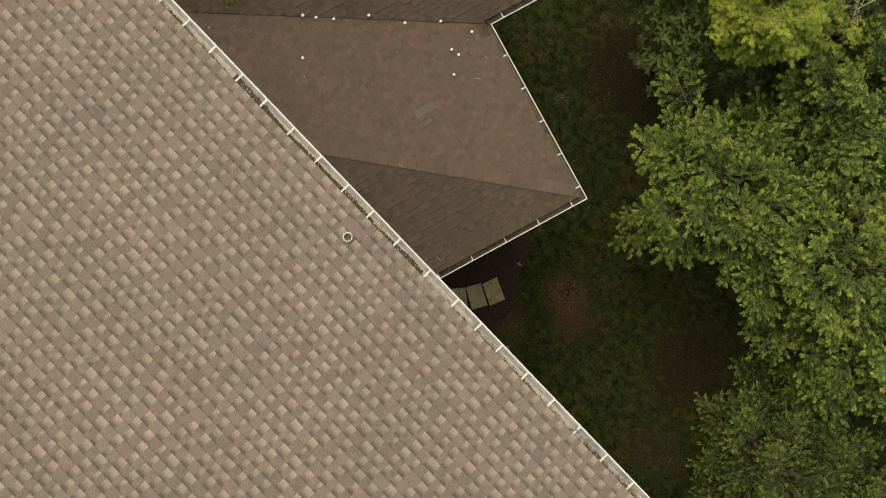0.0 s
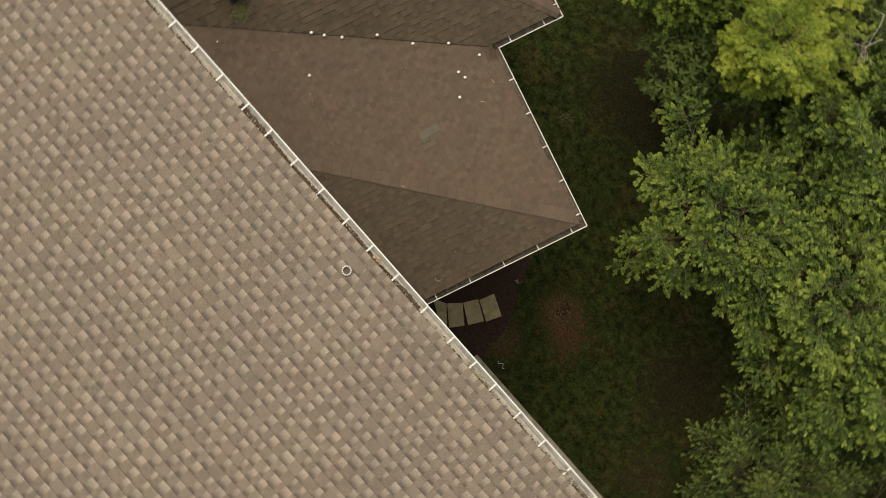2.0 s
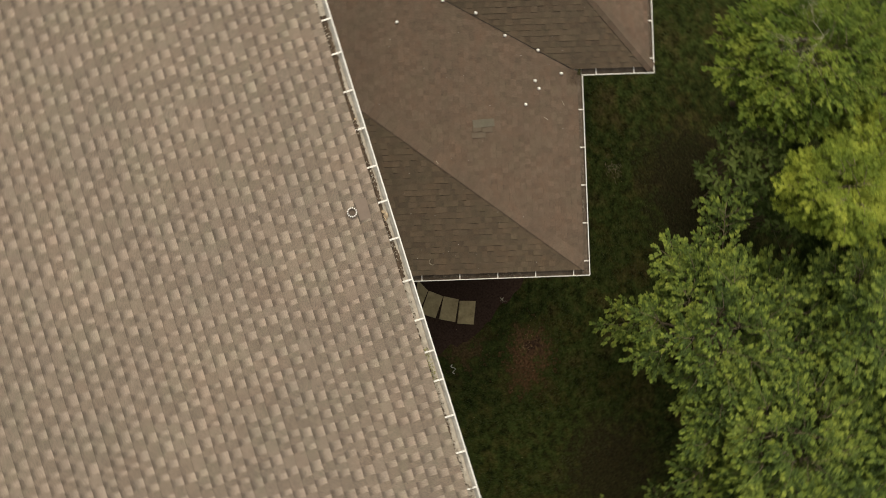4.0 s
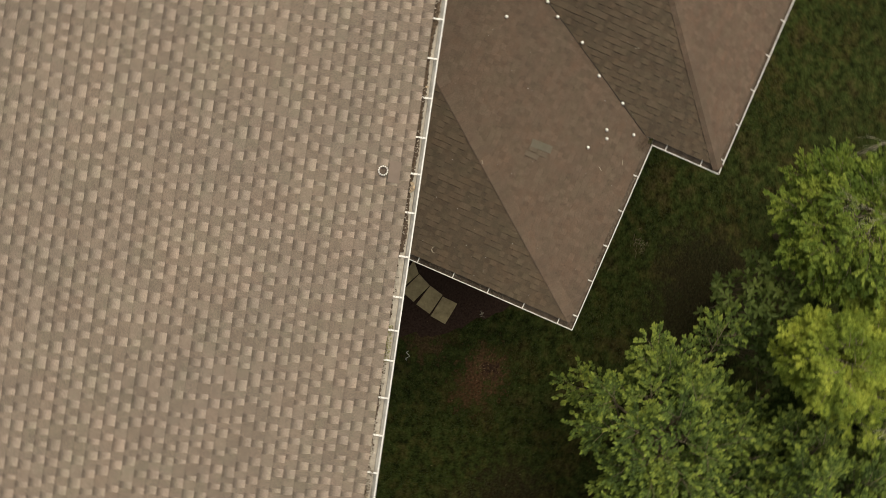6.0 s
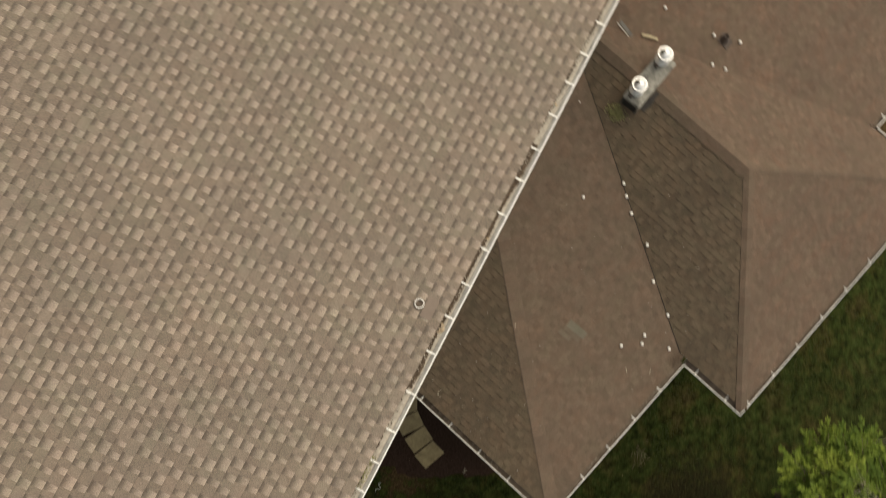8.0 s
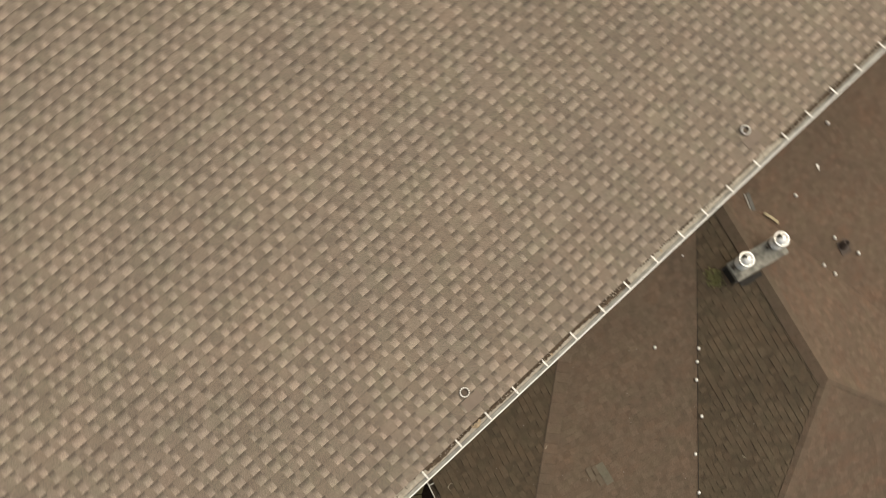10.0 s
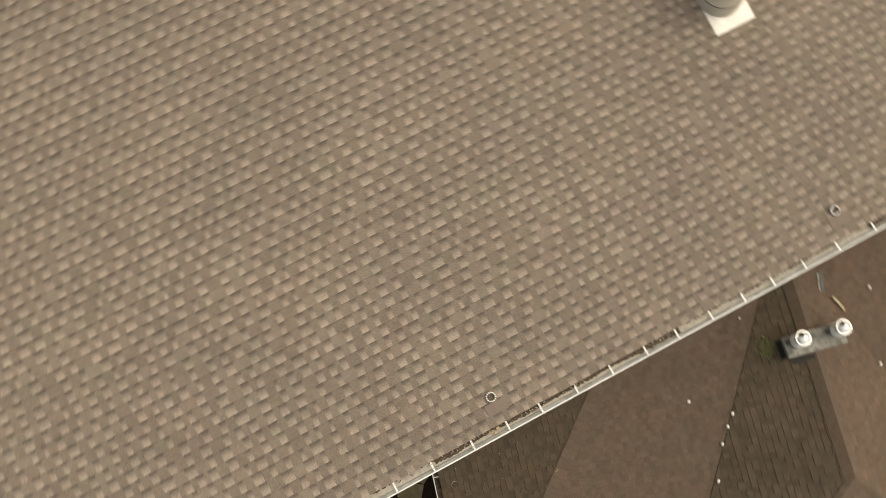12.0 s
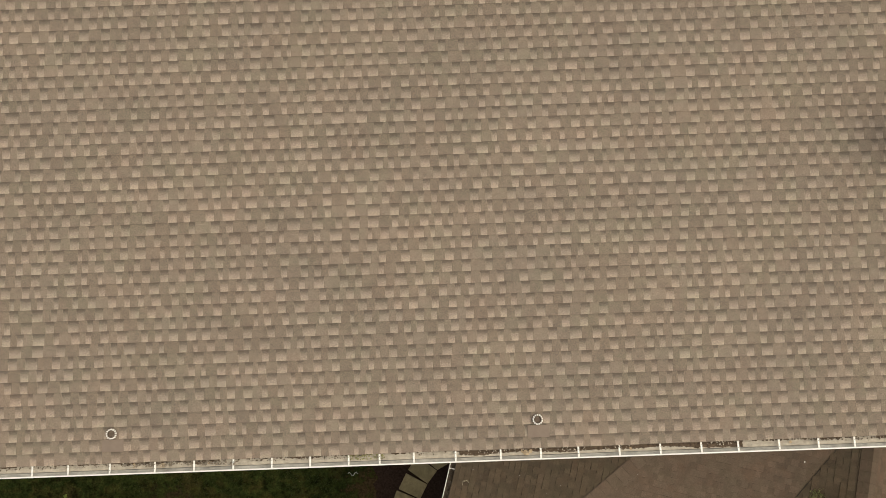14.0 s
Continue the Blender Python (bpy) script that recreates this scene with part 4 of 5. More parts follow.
for fx, fy in ((-0.30, 0.065), (0.44, 0.065)):
    bm = bmesh.new()
    lathe(bm, [(0.085, 0.872), (0.085, 1.18), (0.08, 1.182)], (fx, fy, 0), 28)
    fl = part("flue_pipe", bm, STEEL, CH, "shiny steel flue pipe", smooth=True)
    bm = bmesh.new()
    lathe(bm, [(0.085, 0.965), (0.128, 0.915), (0.132, 0.900), (0.125, 0.878), (0.085, 0.878)], (fx, fy, 0), 28)
    part("storm_collar", bm, STEEL, fl, smooth=True)
    bm = bmesh.new()
    lathe(bm, [(0.09, 1.05), (0.1, 1.06), (0.118, 1.1), (0.124, 1.15), (0.1, 1.165), (0.136, 1.168), (0.142, 1.178), (0.142, 1.205), (0.137, 1.214), (0.122, 1.212), (0.118, 1.206), (0.113, 1.212), (0.106, 1.232), (0.06, 1.27), (0.02, 1.285), (0.0, 1.287)], (fx, fy, 0), 32)
    cap = part("rain_cap", bm, STEEL, fl, "domed stainless rain cap", smooth=True)
    # Dark fan on the dome in place of a reflection in the steel.
    bm = bmesh.new()
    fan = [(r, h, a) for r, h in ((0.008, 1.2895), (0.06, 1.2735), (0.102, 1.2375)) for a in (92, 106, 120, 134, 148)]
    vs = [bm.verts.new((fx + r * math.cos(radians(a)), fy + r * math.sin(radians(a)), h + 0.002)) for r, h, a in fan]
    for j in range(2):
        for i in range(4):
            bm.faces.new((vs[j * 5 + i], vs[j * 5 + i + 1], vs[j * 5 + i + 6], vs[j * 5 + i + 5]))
    part("cap_reflection", bm, SLATMAT, fl, "dark sector standing in for a reflection on the rain cap")
    bm = bmesh.new()
    box(bm, fx - 0.19, fx - 0.145, fy - 0.02, fy + 0.035, 0.872, 0.95, 0.004)
    part("bracket", bm, LEAD, fl)

rnd = random.Random(5)
verts, faces = [], []
for _ in range(360):
    x, y = rnd.gauss(6.33, 0.06), rnd.gauss(4.15, 0.09)
    if x > 6.47:
        continue
    c = on_face(FCL, x, y, 0.008)
    r = rnd.uniform(0.008, 0.028)
    a = rnd.random() * 6.3
    b = len(verts)
    up = Vector((0, 0, rnd.uniform(0.01, 0.035)))
    verts += [c + Vector((math.cos(a + k * 2.1) * r, math.sin(a + k * 2.1) * r, 0)) for k in range(3)] + [c + up]
    faces += [(b, b + 1, b + 3), (b + 1, b + 2, b + 3), (b + 2, b, b + 3)]
rnd = random.Random(51)
for _ in range(26):
    x, y, a, L = rnd.gauss(6.33, 0.09), rnd.gauss(4.13, 0.15), rnd.random() * 6.3, rnd.uniform(0.02, 0.06)
    if x < 6.46:
        tube(verts, faces, [on_face(FCL, x, y, 0.02), on_face(FCL, x + L * math.cos(a), y + L * math.sin(a), 0.035)], 0.003, 0.002, 4)
moss = tagged(link_mesh("moss", [WM @ v for v in verts], faces, MOSSMAT), "green moss clump at the chimney foot", "moss", "", "stuff")

# The chimney's soft shadow, laid on the slope as a dark sheet.
bm = bmesh.new()
rows = [[bm.verts.new(on_face(FCL, min(x, 6.985), y + dy, 0.016)) for dy in (0.0, -0.05, -0.10 - 0.02 * math.sin(k * 1.3))] for k, (x, y) in enumerate(((6.62, 3.87), (6.72, 3.865), (6.82, 3.86), (6.90, 3.855), (6.985, 3.85)))]
for a, b in zip(rows, rows[1:]):
    for k in range(2):
        bm.faces.new((a[k], a[k + 1], b[k + 1], b[k]))
ob = part("chimney_shadow", bm, CHIMNEY_SHADE, wing_roof, "dark sheet for the chimney's shadow on the shingles")

pv = thing("plumbing_vent", WM @ pose(0, 0, 0), "dark vent pipe in a lead boot on the shingles", "vent pipe")
pv.matrix_world = Matrix.Translation(wing_at(FF, 8.93, 3.60, 0.012)) @ pose(0, 0, 0, 0, 0, WING_TURN)
bm = bmesh.new()
box(bm, -0.10, 0.10, -0.17, 0.10, -0.01, 0.004, 0.002)
bm.transform(Matrix.Rotation(math.atan(S2), 4, "X"))
part("boot_plate", bm, LEAD, pv)
bm = bmesh.new()
lathe(bm, [(0.09, 0.0), (0.07, 0.06), (0.052, 0.09), (0.05, 0.20), (0.038, 0.20), (0.038, 0.12), (0.0, 0.12)], seg=24)
part("boot_pipe", bm, LEAD, pv, "dark brown lead pipe", smooth=True)

verts, faces = [], []
rnd = random.Random(15)
for _ in range(170):
    k = min(0.98, abs(rnd.gauss(0.45, 0.2)))
    x, y = IC + (RA - IC) * k - rnd.uniform(0.02, 0.10), BACK * k + rnd.uniform(-0.03, 0.03)
    c = on_face(FL, x, y, 0.012)
    a, r = rnd.random() * 6.3, rnd.uniform(0.006, 0.028)
    b = len(verts)
    d, e = Vector((math.cos(a), math.sin(a), 0.1)), Vector((-math.sin(a), math.cos(a), 0.2))
    verts += [c - d * r, c + e * r * 0.4, c + d * r, c - e * r * 0.3]
    faces += [(b, b + 1, b + 2), (b, b + 2, b + 3)]
tagged(link_mesh("valley_litter", [WM @ v for v in verts], faces, DEBRIS), "dark leaf crumbs gathered along the roof valley", "leaf litter", "", "stuff")

# leaf crumbs piled in the inner gutter corner
verts, faces = [], []
rnd = random.Random(27)
for _ in range(240):
    x, y = 3.86 + rnd.gauss(0, 0.085), 0.19 + rnd.gauss(0, 0.075)
    c = on_face(FL, min(x, 4.02), max(y, 0.06), 0.014 + rnd.uniform(0, 0.012))
    a, r = rnd.random() * 6.3, rnd.uniform(0.006, 0.022)
    b = len(verts)
    d, e = Vector((math.cos(a), math.sin(a), 0.1)), Vector((-math.sin(a), math.cos(a), 0.2))
    verts += [c - d * r, c + e * r * 0.4, c + d * r, c - e * r * 0.3]
    faces += [(b, b + 1, b + 2), (b, b + 2, b + 3)]
tagged(link_mesh("corner_litter", [WM @ v for v in verts], faces, DEBRIS), "dark leaf crumbs piled at the inner gutter corner", "leaf litter", "", "stuff")

# pale grit scattered on the wing
verts, faces = [], []
rnd = random.Random(61)
for _ in range(110):
    F, x, y = rnd.choice(((FL, rnd.uniform(0.5, 5.0), rnd.uniform(0.2, 4.0)), (FE, rnd.uniform(0.2, 2.4), rnd.uniform(0.8, 3.6)), (FCL, rnd.uniform(4.2, 6.8), rnd.uniform(0.0, 3.0))))
    if F is FL and (y > x * 1.3 or x > IC + y * 0.5) or F is FE and y < x * 1.4 or F is FCL and (y < x - 5.2 or x < IC + y * 0.55):
        continue
    c = on_face(F, x, y, 0.016)
    a, r = rnd.random() * 6.3, rnd.uniform(0.003, 0.008)
    b = len(verts)
    verts += [c + Vector((math.cos(a + k * 2.1) * r, math.sin(a + k * 2.1) * r, 0)) for k in range(3)] + [c + Vector((0, 0, r))]
    faces += [(b, b + 1, b + 3), (b + 1, b + 2, b + 3), (b + 2, b, b + 3)]
tagged(link_mesh("pale_grit", [WM @ v for v in verts], faces, ROPE), "tiny pale crumbs scattered over the brown shingles", "grit", "", "stuff")


def twig_heap(name, x, y, n, spread, length, mat, label, seed):
    """A loose handful of thin twigs lying on the ground."""
    r = random.Random(seed)
    v, f = [], []
    for _ in range(n):
        a, L = r.random() * 6.3, length * r.uniform(0.5, 1.2)
        c = Vector((r.gauss(0, spread), r.gauss(0, spread), 0.015 + r.uniform(0, 0.05)))
        d = Vector((math.cos(a), math.sin(a), r.uniform(-0.1, 0.25))) * L / 2
        tube(v, f, [c - d, c + Vector((0.01, 0.008, 0.008)), c + d], 0.004, 0.002, 4)
    ob = tagged(link_mesh(name, v, f, mat), label, "twigs", "", "stuff")
    ob.matrix_world = Matrix.Translation((x, y, 0))


twig_heap("fallen_twigs", 1.17, -5.5, 34, 0.13, 0.14, BARK, "loose heap of thin grey twigs on the lawn", 71)
twig_heap("dry_stalks", -1.235, -1.72, 9, 0.03, 0.12, TWIG, "pale dry stalks in the dark mulch", 72)
lying_twigs = ((3.35, 0.42, 0.35, 0.09), (3.05, 0.78, 1.0, 0.10), (2.2, 2.9, 0.6, 0.07), (5.3, 1.1, 2.0, 0.08))
for x, y, a, L in lying_twigs:
    verts, faces = [], []
    F = face_of(x, y)
    p = on_face(F, x - math.cos(a) * L / 2, y - math.sin(a) * L / 2, 0.018)
    q = on_face(F, x + math.cos(a) * L / 2, y + math.sin(a) * L / 2, 0.018)
    tube(verts, faces, [WM @ p, WM @ (p.lerp(q, 0.5) + Vector((0, 0, 0.008))), WM @ q], 0.005, 0.003, 5)
    tagged(link_mesh("twig", verts, faces, TWIG), "short pale twig lying on the brown shingles", "twig", "twigs on the wing roof")

# small dry sprig on the end slope
verts, faces = [], []
for a0, r0 in ((0.3, 0.07), (1.6, 0.055)):
    tube(verts, faces, [Vector((math.cos(a0 + k * 0.35) * r0, math.sin(a0 + k * 0.35) * r0, 0.01 + 0.01 * k)) for k in range(7)], 0.004, 0.002, 4)
tagged(link_mesh("dry_sprig", verts, faces, TWIG), "curled pale dry sprig on the brown shingles", "twig").matrix_world = Matrix.Translation(WM @ on_face(FE, 0.36, 3.05, 0.012))

# rope scrap on the lawn
verts, faces = [], []
tube(verts, faces, [Vector((-2.46 - 0.035 * k, 0.02 + 0.05 * math.sin(k * 1.3), 0.03)) for k in range(8)], 0.010, 0.008, 5)
tagged(link_mesh("rope_scrap", verts, faces, ROPE), "short pale scrap of rope on the lawn", "rope")


# ---- trees ----
def leaf_template(kind):
    if kind == "star":
        v, f = [], []
        for a, L in ((0, 0.72), (0.9, 0.68), (-0.9, 0.68), (1.85, 0.5), (-1.85, 0.5)):
            b = len(v)
            c, s = math.cos(a), math.sin(a)
            for x, y, z in ((0, 0, 0), (0.19, 0.38, 0.0), (0, 1, -0.08), (-0.19, 0.38, 0.0)):
                x, y = x * L, y * L
                v.append((x * c + y * s, -x * s + y * c + 0.15, z))
            f.append((b, b + 1, b + 2, b + 3))
        return np.array(v), f
    if kind == "blade":
        return np.array([(-0.07, 0, 0), (0.07, 0, 0), (0.0, 1, -0.1), (-0.04, 0.5, 0.02)]), [(0, 1, 2, 3)]
    w = {"broad": 0.27, "long": 0.21}[kind]
    u = 0.60
    v = [(0, 0, 0), (w * 0.75, 0.25, 0.05), (w, u, 0.06), (0, 1, -0.08), (-w, u, 0.06), (-w * 0.75, 0.25, 0.05), (0, 0.5, -0.01)]
    return np.array(v), [(0, 1, 2, 6), (6, 2, 3), (6, 3, 4), (0, 6, 4, 5)]


def leaves_mesh(name, at, heading, lift, size, kind, mats, parent, rng, young=None):
    """Many leaves as one mesh: places, headings in plan, lift of the tips, sizes, and which are young."""
    tv, tf = leaf_template(kind)
    n, m = len(at), len(tv)
    ch, sh = np.cos(heading), np.sin(heading)
    cl, sl = np.cos(lift), np.sin(lift)
    fwd = np.stack([ch * cl, sh * cl, sl], 1)
    side = np.stack([sh, -ch, np.zeros(n)], 1)
    tilt = rng.normal(0, 0.45, n)
    nrm = np.cross(side, fwd)
    s2 = side * np.cos(tilt)[:, None] + nrm * np.sin(tilt)[:, None]
    n2 = np.cross(s2, fwd)
    P = at[:, None, :] + size[:, None, None] * (tv[None, :, 0:1] * s2[:, None] + tv[None, :, 1:2] * fwd[:, None] + tv[None, :, 2:3] * n2[:, None])
    V = P.reshape(-1, 3)
    me = bpy.data.meshes.new(name)
    loops = np.concatenate([np.array(f) for f in tf])
    sizes = np.array([len(f) for f in tf])
    allloops = (np.arange(n)[:, None] * m + loops[None]).ravel()
    alls = np.tile(sizes, n)
    me.vertices.add(len(V))
    me.vertices.foreach_set("co", V.ravel().astype(np.float32))
    me.loops.add(len(allloops))
    me.loops.foreach_set("vertex_index", allloops.astype(np.int32))
    me.polygons.add(len(alls))
    me.polygons.foreach_set("loop_start", np.concatenate([[0], np.cumsum(alls)[:-1]]).astype(np.int32))
    me.polygons.foreach_set("loop_total", alls.astype(np.int32))
    for mat in mats if isinstance(mats, (list, tuple)) else [mats]:
        me.materials.append(mat)
    if young is not None:
        me.polygons.foreach_set("material_index", np.repeat(young.astype(np.int32), len(tf)))
    me.update(calc_edges=True)
    me.validate()
    ob = new(name, me)
    ob.parent = parent
    return ob


def spread_points(rng, n, R, lobes, ph):
    """Evenly scattered points of a lobed disc, with how far out each lies."""
    out = []
    for i in range(n):
        a = i * 2.39996 + rng.normal(0, 0.16)
        k = min(1.0, math.sqrt((i + 0.5) / n) * (1 + rng.normal(0, 0.05)))
        reach = R * (1 - lobes * 0.4 + lobes * (0.5 * math.sin(3 * a + ph[0]) + 0.4 * math.sin(5 * a + ph[1]) + 0.25 * math.sin(9 * a + ph[2])))
        out.append((k * reach * math.cos(a), k * reach * math.sin(a), k, a))
    return out


def tree(name, x, y, R, top, rim, limbs, leaf, kind, mats, label, category, seed, twig=0.5, shoot=0.26, per=28, lobes=0.22, stems=1, trunk=0.11, low=0.25, lift=0.22, bald=0.04, boughs=()):
    """A trunk that forks into limbs; each limb carries a fan of twigs, each twig leafy shoots."""
    rng = np.random.default_rng(seed)
    t = thing(name, pose(x, y, 0, 0, 0, 0), label, category)
    ph = rng.uniform(0, 6.28, 3)
    forks = []
    v, f, tv, tf = [], [], [], []
    for k in range(stems):
        off = Vector((rng.normal(0, 0.12), rng.normal(0, 0.12), 0)) * (stems > 1)
        fork = Vector((off.x * 3 + rng.normal(0, 0.1), off.y * 3 + rng.normal(0, 0.1), rim * 0.55))
        tube(v, f, [off - Vector((0, 0, 0.1)), off.lerp(fork, 0.5) + Vector((0.05, -0.04, 0)), fork], trunk, trunk * 0.3, 8)
        forks.append(fork)
    at, hd, lf, sz, yg = [], [], [], [], []

    def leafy(o, ha, rise, L):
        n = max(5, int(per * rng.uniform(0.8, 1.2)))
        s = np.sort(rng.uniform(0.02, 1, n)) ** 0.8
        d = np.array((math.cos(ha), math.sin(ha), rise))
        at.append(o + d * (s * L)[:, None] + rng.normal(0, 0.010, (n, 3)))
        side = np.where(np.arange(n) % 2 == 0, 1.0, -1.0)
        hd.append(ha + side * rng.uniform(0.3, 1.3, n) * (1.25 - 0.8 * s))
        lf.append(rng.normal(0.10, 0.34, n))
        yg.append((s > 0.72) & (rng.random(n) < 0.75))
        sz.append(leaf * rng.uniform(0.62, 1.08, n) * np.where(yg[-1], 1.3, 1.0))

    ends = [(ex, ey, k, rim + (top - rim) * math.sqrt(max(0.0, 1 - k * k)) + rng.normal(0, 0.16)) for ex, ey, k, a in spread_points(rng, limbs, R * 0.86, lobes, ph)]
    for i, (ex, ey, k, ez) in enumerate(ends + [(bx, by, 0.9, bz) for bx, by, bz in boughs]):
        if rng.random() < low and 0.4 < k and i < limbs:
            ez -= abs(rng.normal(0.3, 0.6))
        if rng.random() < bald and k > 0.45:
            continue
        end = Vector((ex, ey, max(0.5, ez)))
        fork = forks[i % stems]
        mid = fork.lerp(end, 0.5) + Vector((rng.normal(0, 0.12), rng.normal(0, 0.12), 0.12 * R * (0.4 - k)))
        curve = [fork.lerp(mid, 2 * q).lerp(mid.lerp(end, 2 * q - 0.0), q) if q < 0.5 else fork.lerp(mid, 1.0).lerp(end, 2 * q - 1) for q in (0, 0.25, 0.5, 0.75, 1.0)]
        tube(v, f, curve, trunk * (0.16 + 0.18 * k), 0.006, 5)
        flat = math.hypot(end.x - fork.x, end.y - fork.y)
        h0 = math.atan2(end.y - fork.y, end.x - fork.x)
        reachable = min(1.0, 1.15 / max(0.4, (end - mid).length))
        nb = int(rng.integers(7, 10))
        for j in range(nb):
            q = 1 - reachable * (j / nb)
            o = mid.lerp(end, q)
            ha = h0 + (0 if j == 0 else (1 if j % 2 else -1) * rng.uniform(0.4, 1.1)) + rng.normal(0, 0.12) + (rng.uniform(-2, 2) if k < 0.3 else 0)
            L = twig * (0.75 + 0.4 * (1 - q)) * rng.uniform(0.7, 1.2)
            rise = rng.normal(lift, 0.16) + 0.35 * (1 - k)
            d = Vector((math.cos(ha), math.sin(ha), rise))
            tube(tv, tf, [o, o + d * L * 0.5 + Vector((0, 0, 0.015)), o + d * L], 0.007, 0.003, 3)
            m = 5
            for w in range(m):
                u = 0.25 + 0.75 * w / (m - 1)
                leafy(np.array(o + d * L * u), ha + (0 if w == m - 1 else (1 if w % 2 else -1) * rng.uniform(0.45, 1.0)), rise * 0.7 + rng.normal(0.12, 0.2), shoot * rng.uniform(0.7, 1.2))
    leaves_mesh("crown", np.concatenate(at), np.concatenate(hd), np.concatenate(lf), np.concatenate(sz), kind, mats, t, rng, np.concatenate(yg))
    link_mesh("trunk", v, f, BARK, t, "grey-brown trunk and limbs", smooth=True)
    link_mesh("branchwork", tv, tf, BARK, t, "", "stuff")
    return t


def whorled_shrub(name, x, y, R, top, rim, n, leaf, mat, label, seed):
    """Thin stems that each end in a star of long leaves."""
    rng = np.random.default_rng(seed)
    t = thing(name, pose(x, y, 0, 0, 0, 0), label, "shrub")
    ph = rng.uniform(0, 6.28, 3)
    v, f, forks = [], [], []
    at, hd, lf, sz = [], [], [], []
    for i, (px, py, k, a) in enumerate(spread_points(rng, n, R, 0.2, ph)):
        z = rim + (top - rim) * math.sqrt(max(0.0, 1 - k * k)) + rng.normal(0, 0.14) - (abs(rng.normal(0, 0.5)) if rng.random() < 0.3 else 0)
        m = int(rng.integers(6, 9))
        px, py = px + rng.normal(0, 0.05), py + rng.normal(0, 0.05)
        at.append(np.tile((px, py, z), (m, 1)) + rng.normal(0, 0.01, (m, 3)))
        hd.append(a + np.arange(m) * 6.283 / m + rng.normal(0, 0.18, m))
        lf.append(rng.normal(-0.10, 0.2, m))
        sz.append(leaf * rng.uniform(0.7, 1.15, m))
        fork = Vector((px * 0.6, py * 0.6, z * 0.6))
        if i % 9 == 0:
            tube(v, f, [Vector((0.12 * math.cos(a), 0.12 * math.sin(a), 0)), fork], 0.018, 0.012, 5)
            forks.append(fork)
        fork = min(forks, key=lambda q: (q - fork).length)
        tube(v, f, [fork, Vector((px * 0.94, py * 0.94, z - 0.22)), Vector((px, py, z))], 0.008, 0.004, 4)
    leaves_mesh("crown", np.concatenate(at), np.concatenate(hd), np.concatenate(lf), np.concatenate(sz), "long", mat, t, rng)
    link_mesh("branchwork", v, f, BARK, t, "", "stuff")
    return t


GREEN = "leafy mid-green broadleaf tree with spreading lobed crown"
MID = (LEAF_MID, LEAF_YOUNG)
tree("broadleaf_tree", -3.17, -5.88, 2.35, 5.6, 3.9, 46, 0.076, "broad", MID, GREEN, "tree", 11, lobes=0.10, boughs=((1.95, -0.45, 4.9), (2.6, -0.75, 4.7), (1.95, 0.6, 4.7)), bald=0.12)
tree("broadleaf_tree", -5.5, -6.25, 2.35, 5.8, 4.0, 44, 0.076, "broad", MID, GREEN, "tree", 12, bald=0.12)
tree("broadleaf_tree", -4.0, -9.2, 2.3, 6.2, 4.3, 40, 0.080, "broad", MID, GREEN, "tree", 13, bald=0.08)
tree("broadleaf_tree", -7.2, -5.3, 1.6, 5.0, 3.7, 22, 0.076, "broad", MID, GREEN, "tree", 23, bald=0.08)
tree("broadleaf_tree", -8.3, -6.8, 2.4, 5.9, 4.2, 30, 0.095, "broad", MID, GREEN, "tree", 14, per=20)
tree("broadleaf_tree", -6.2, -9.8, 2.8, 6.6, 4.6, 34, 0.11, "broad", MID, GREEN, "tree", 15, per=18)
tree("broadleaf_tree", 1.87, -9.05, 2.0, 6.4, 4.8, 48, 0.078, "broad", (LEAF_BRIGHT, LEAF_BRIGHT), "bright green broadleaf tree with a full rounded crown", "tree", 16, per=23, low=0.1, bald=0.0)
tree("maple_tree", -0.88, -8.33, 0.88, 7.1, 6.1, 30, 0.082, "star", (LEAF_MAPLE, LEAF_MAPLE), "bright yellow-green maple with star-shaped leaves", "tree", 17, twig=0.36, shoot=0.2, per=15, lift=0.05, lobes=0.10, low=0.0, bald=0.0, boughs=((-0.75, -0.75, 6.5), (-1.15, -0.75, 6.4), (0.0, -1.2, 6.5), (-0.6, -1.15, 6.4), (-0.3, -1.6, 6.3), (0.35, -0.55, 6.7), (0.75, -0.75, 6.6), (0.45, -1.15, 6.7), (0.95, -1.25, 6.7), (0.3, -1.75, 6.6), (1.2, -1.35, 6.8), (0.95, -1.75, 6.8), (1.4, -1.8, 6.7), (0.6, -2.0, 6.7)))
whorled_shrub("large_leaf_shrub", 0.12, -7.85, 1.3, 4.8, 3.5, 200, 0.175, LEAF_DEEP, "dark green shrub with whorls of long glossy leaves", 18)
whorled_shrub("large_leaf_shrub", -1.1, -8.25, 0.7, 4.4, 3.4, 80, 0.16, LEAF_DEEP, "dark green shrub with whorls of long glossy leaves", 28)
tree("broadleaf_tree", -2.45, -9.25, 1.15, 4.9, 3.8, 20, 0.10, "broad", (LEAF_DEEP, LEAF_MID), "dark green broadleaf sapling under the maple", "tree", 29)
FINE = (LEAF_FINE, LEAF_FINE_YOUNG)
tree("fine_leaf_shrub", -8.3, -2.75, 2.35, 4.2, 2.5, 46, 0.055, "broad", FINE, "fine-leaved green shrub with feathery branch tips", "shrub", 19, twig=0.45, shoot=0.24, per=26, stems=3, trunk=0.05)
tree("fine_leaf_shrub", -10.8, -4.0, 2.2, 4.4, 2.8, 34, 0.06, "broad", FINE, "fine-leaved green shrub with feathery branch tips", "shrub", 20, twig=0.45, shoot=0.24, per=26, stems=3, trunk=0.05)
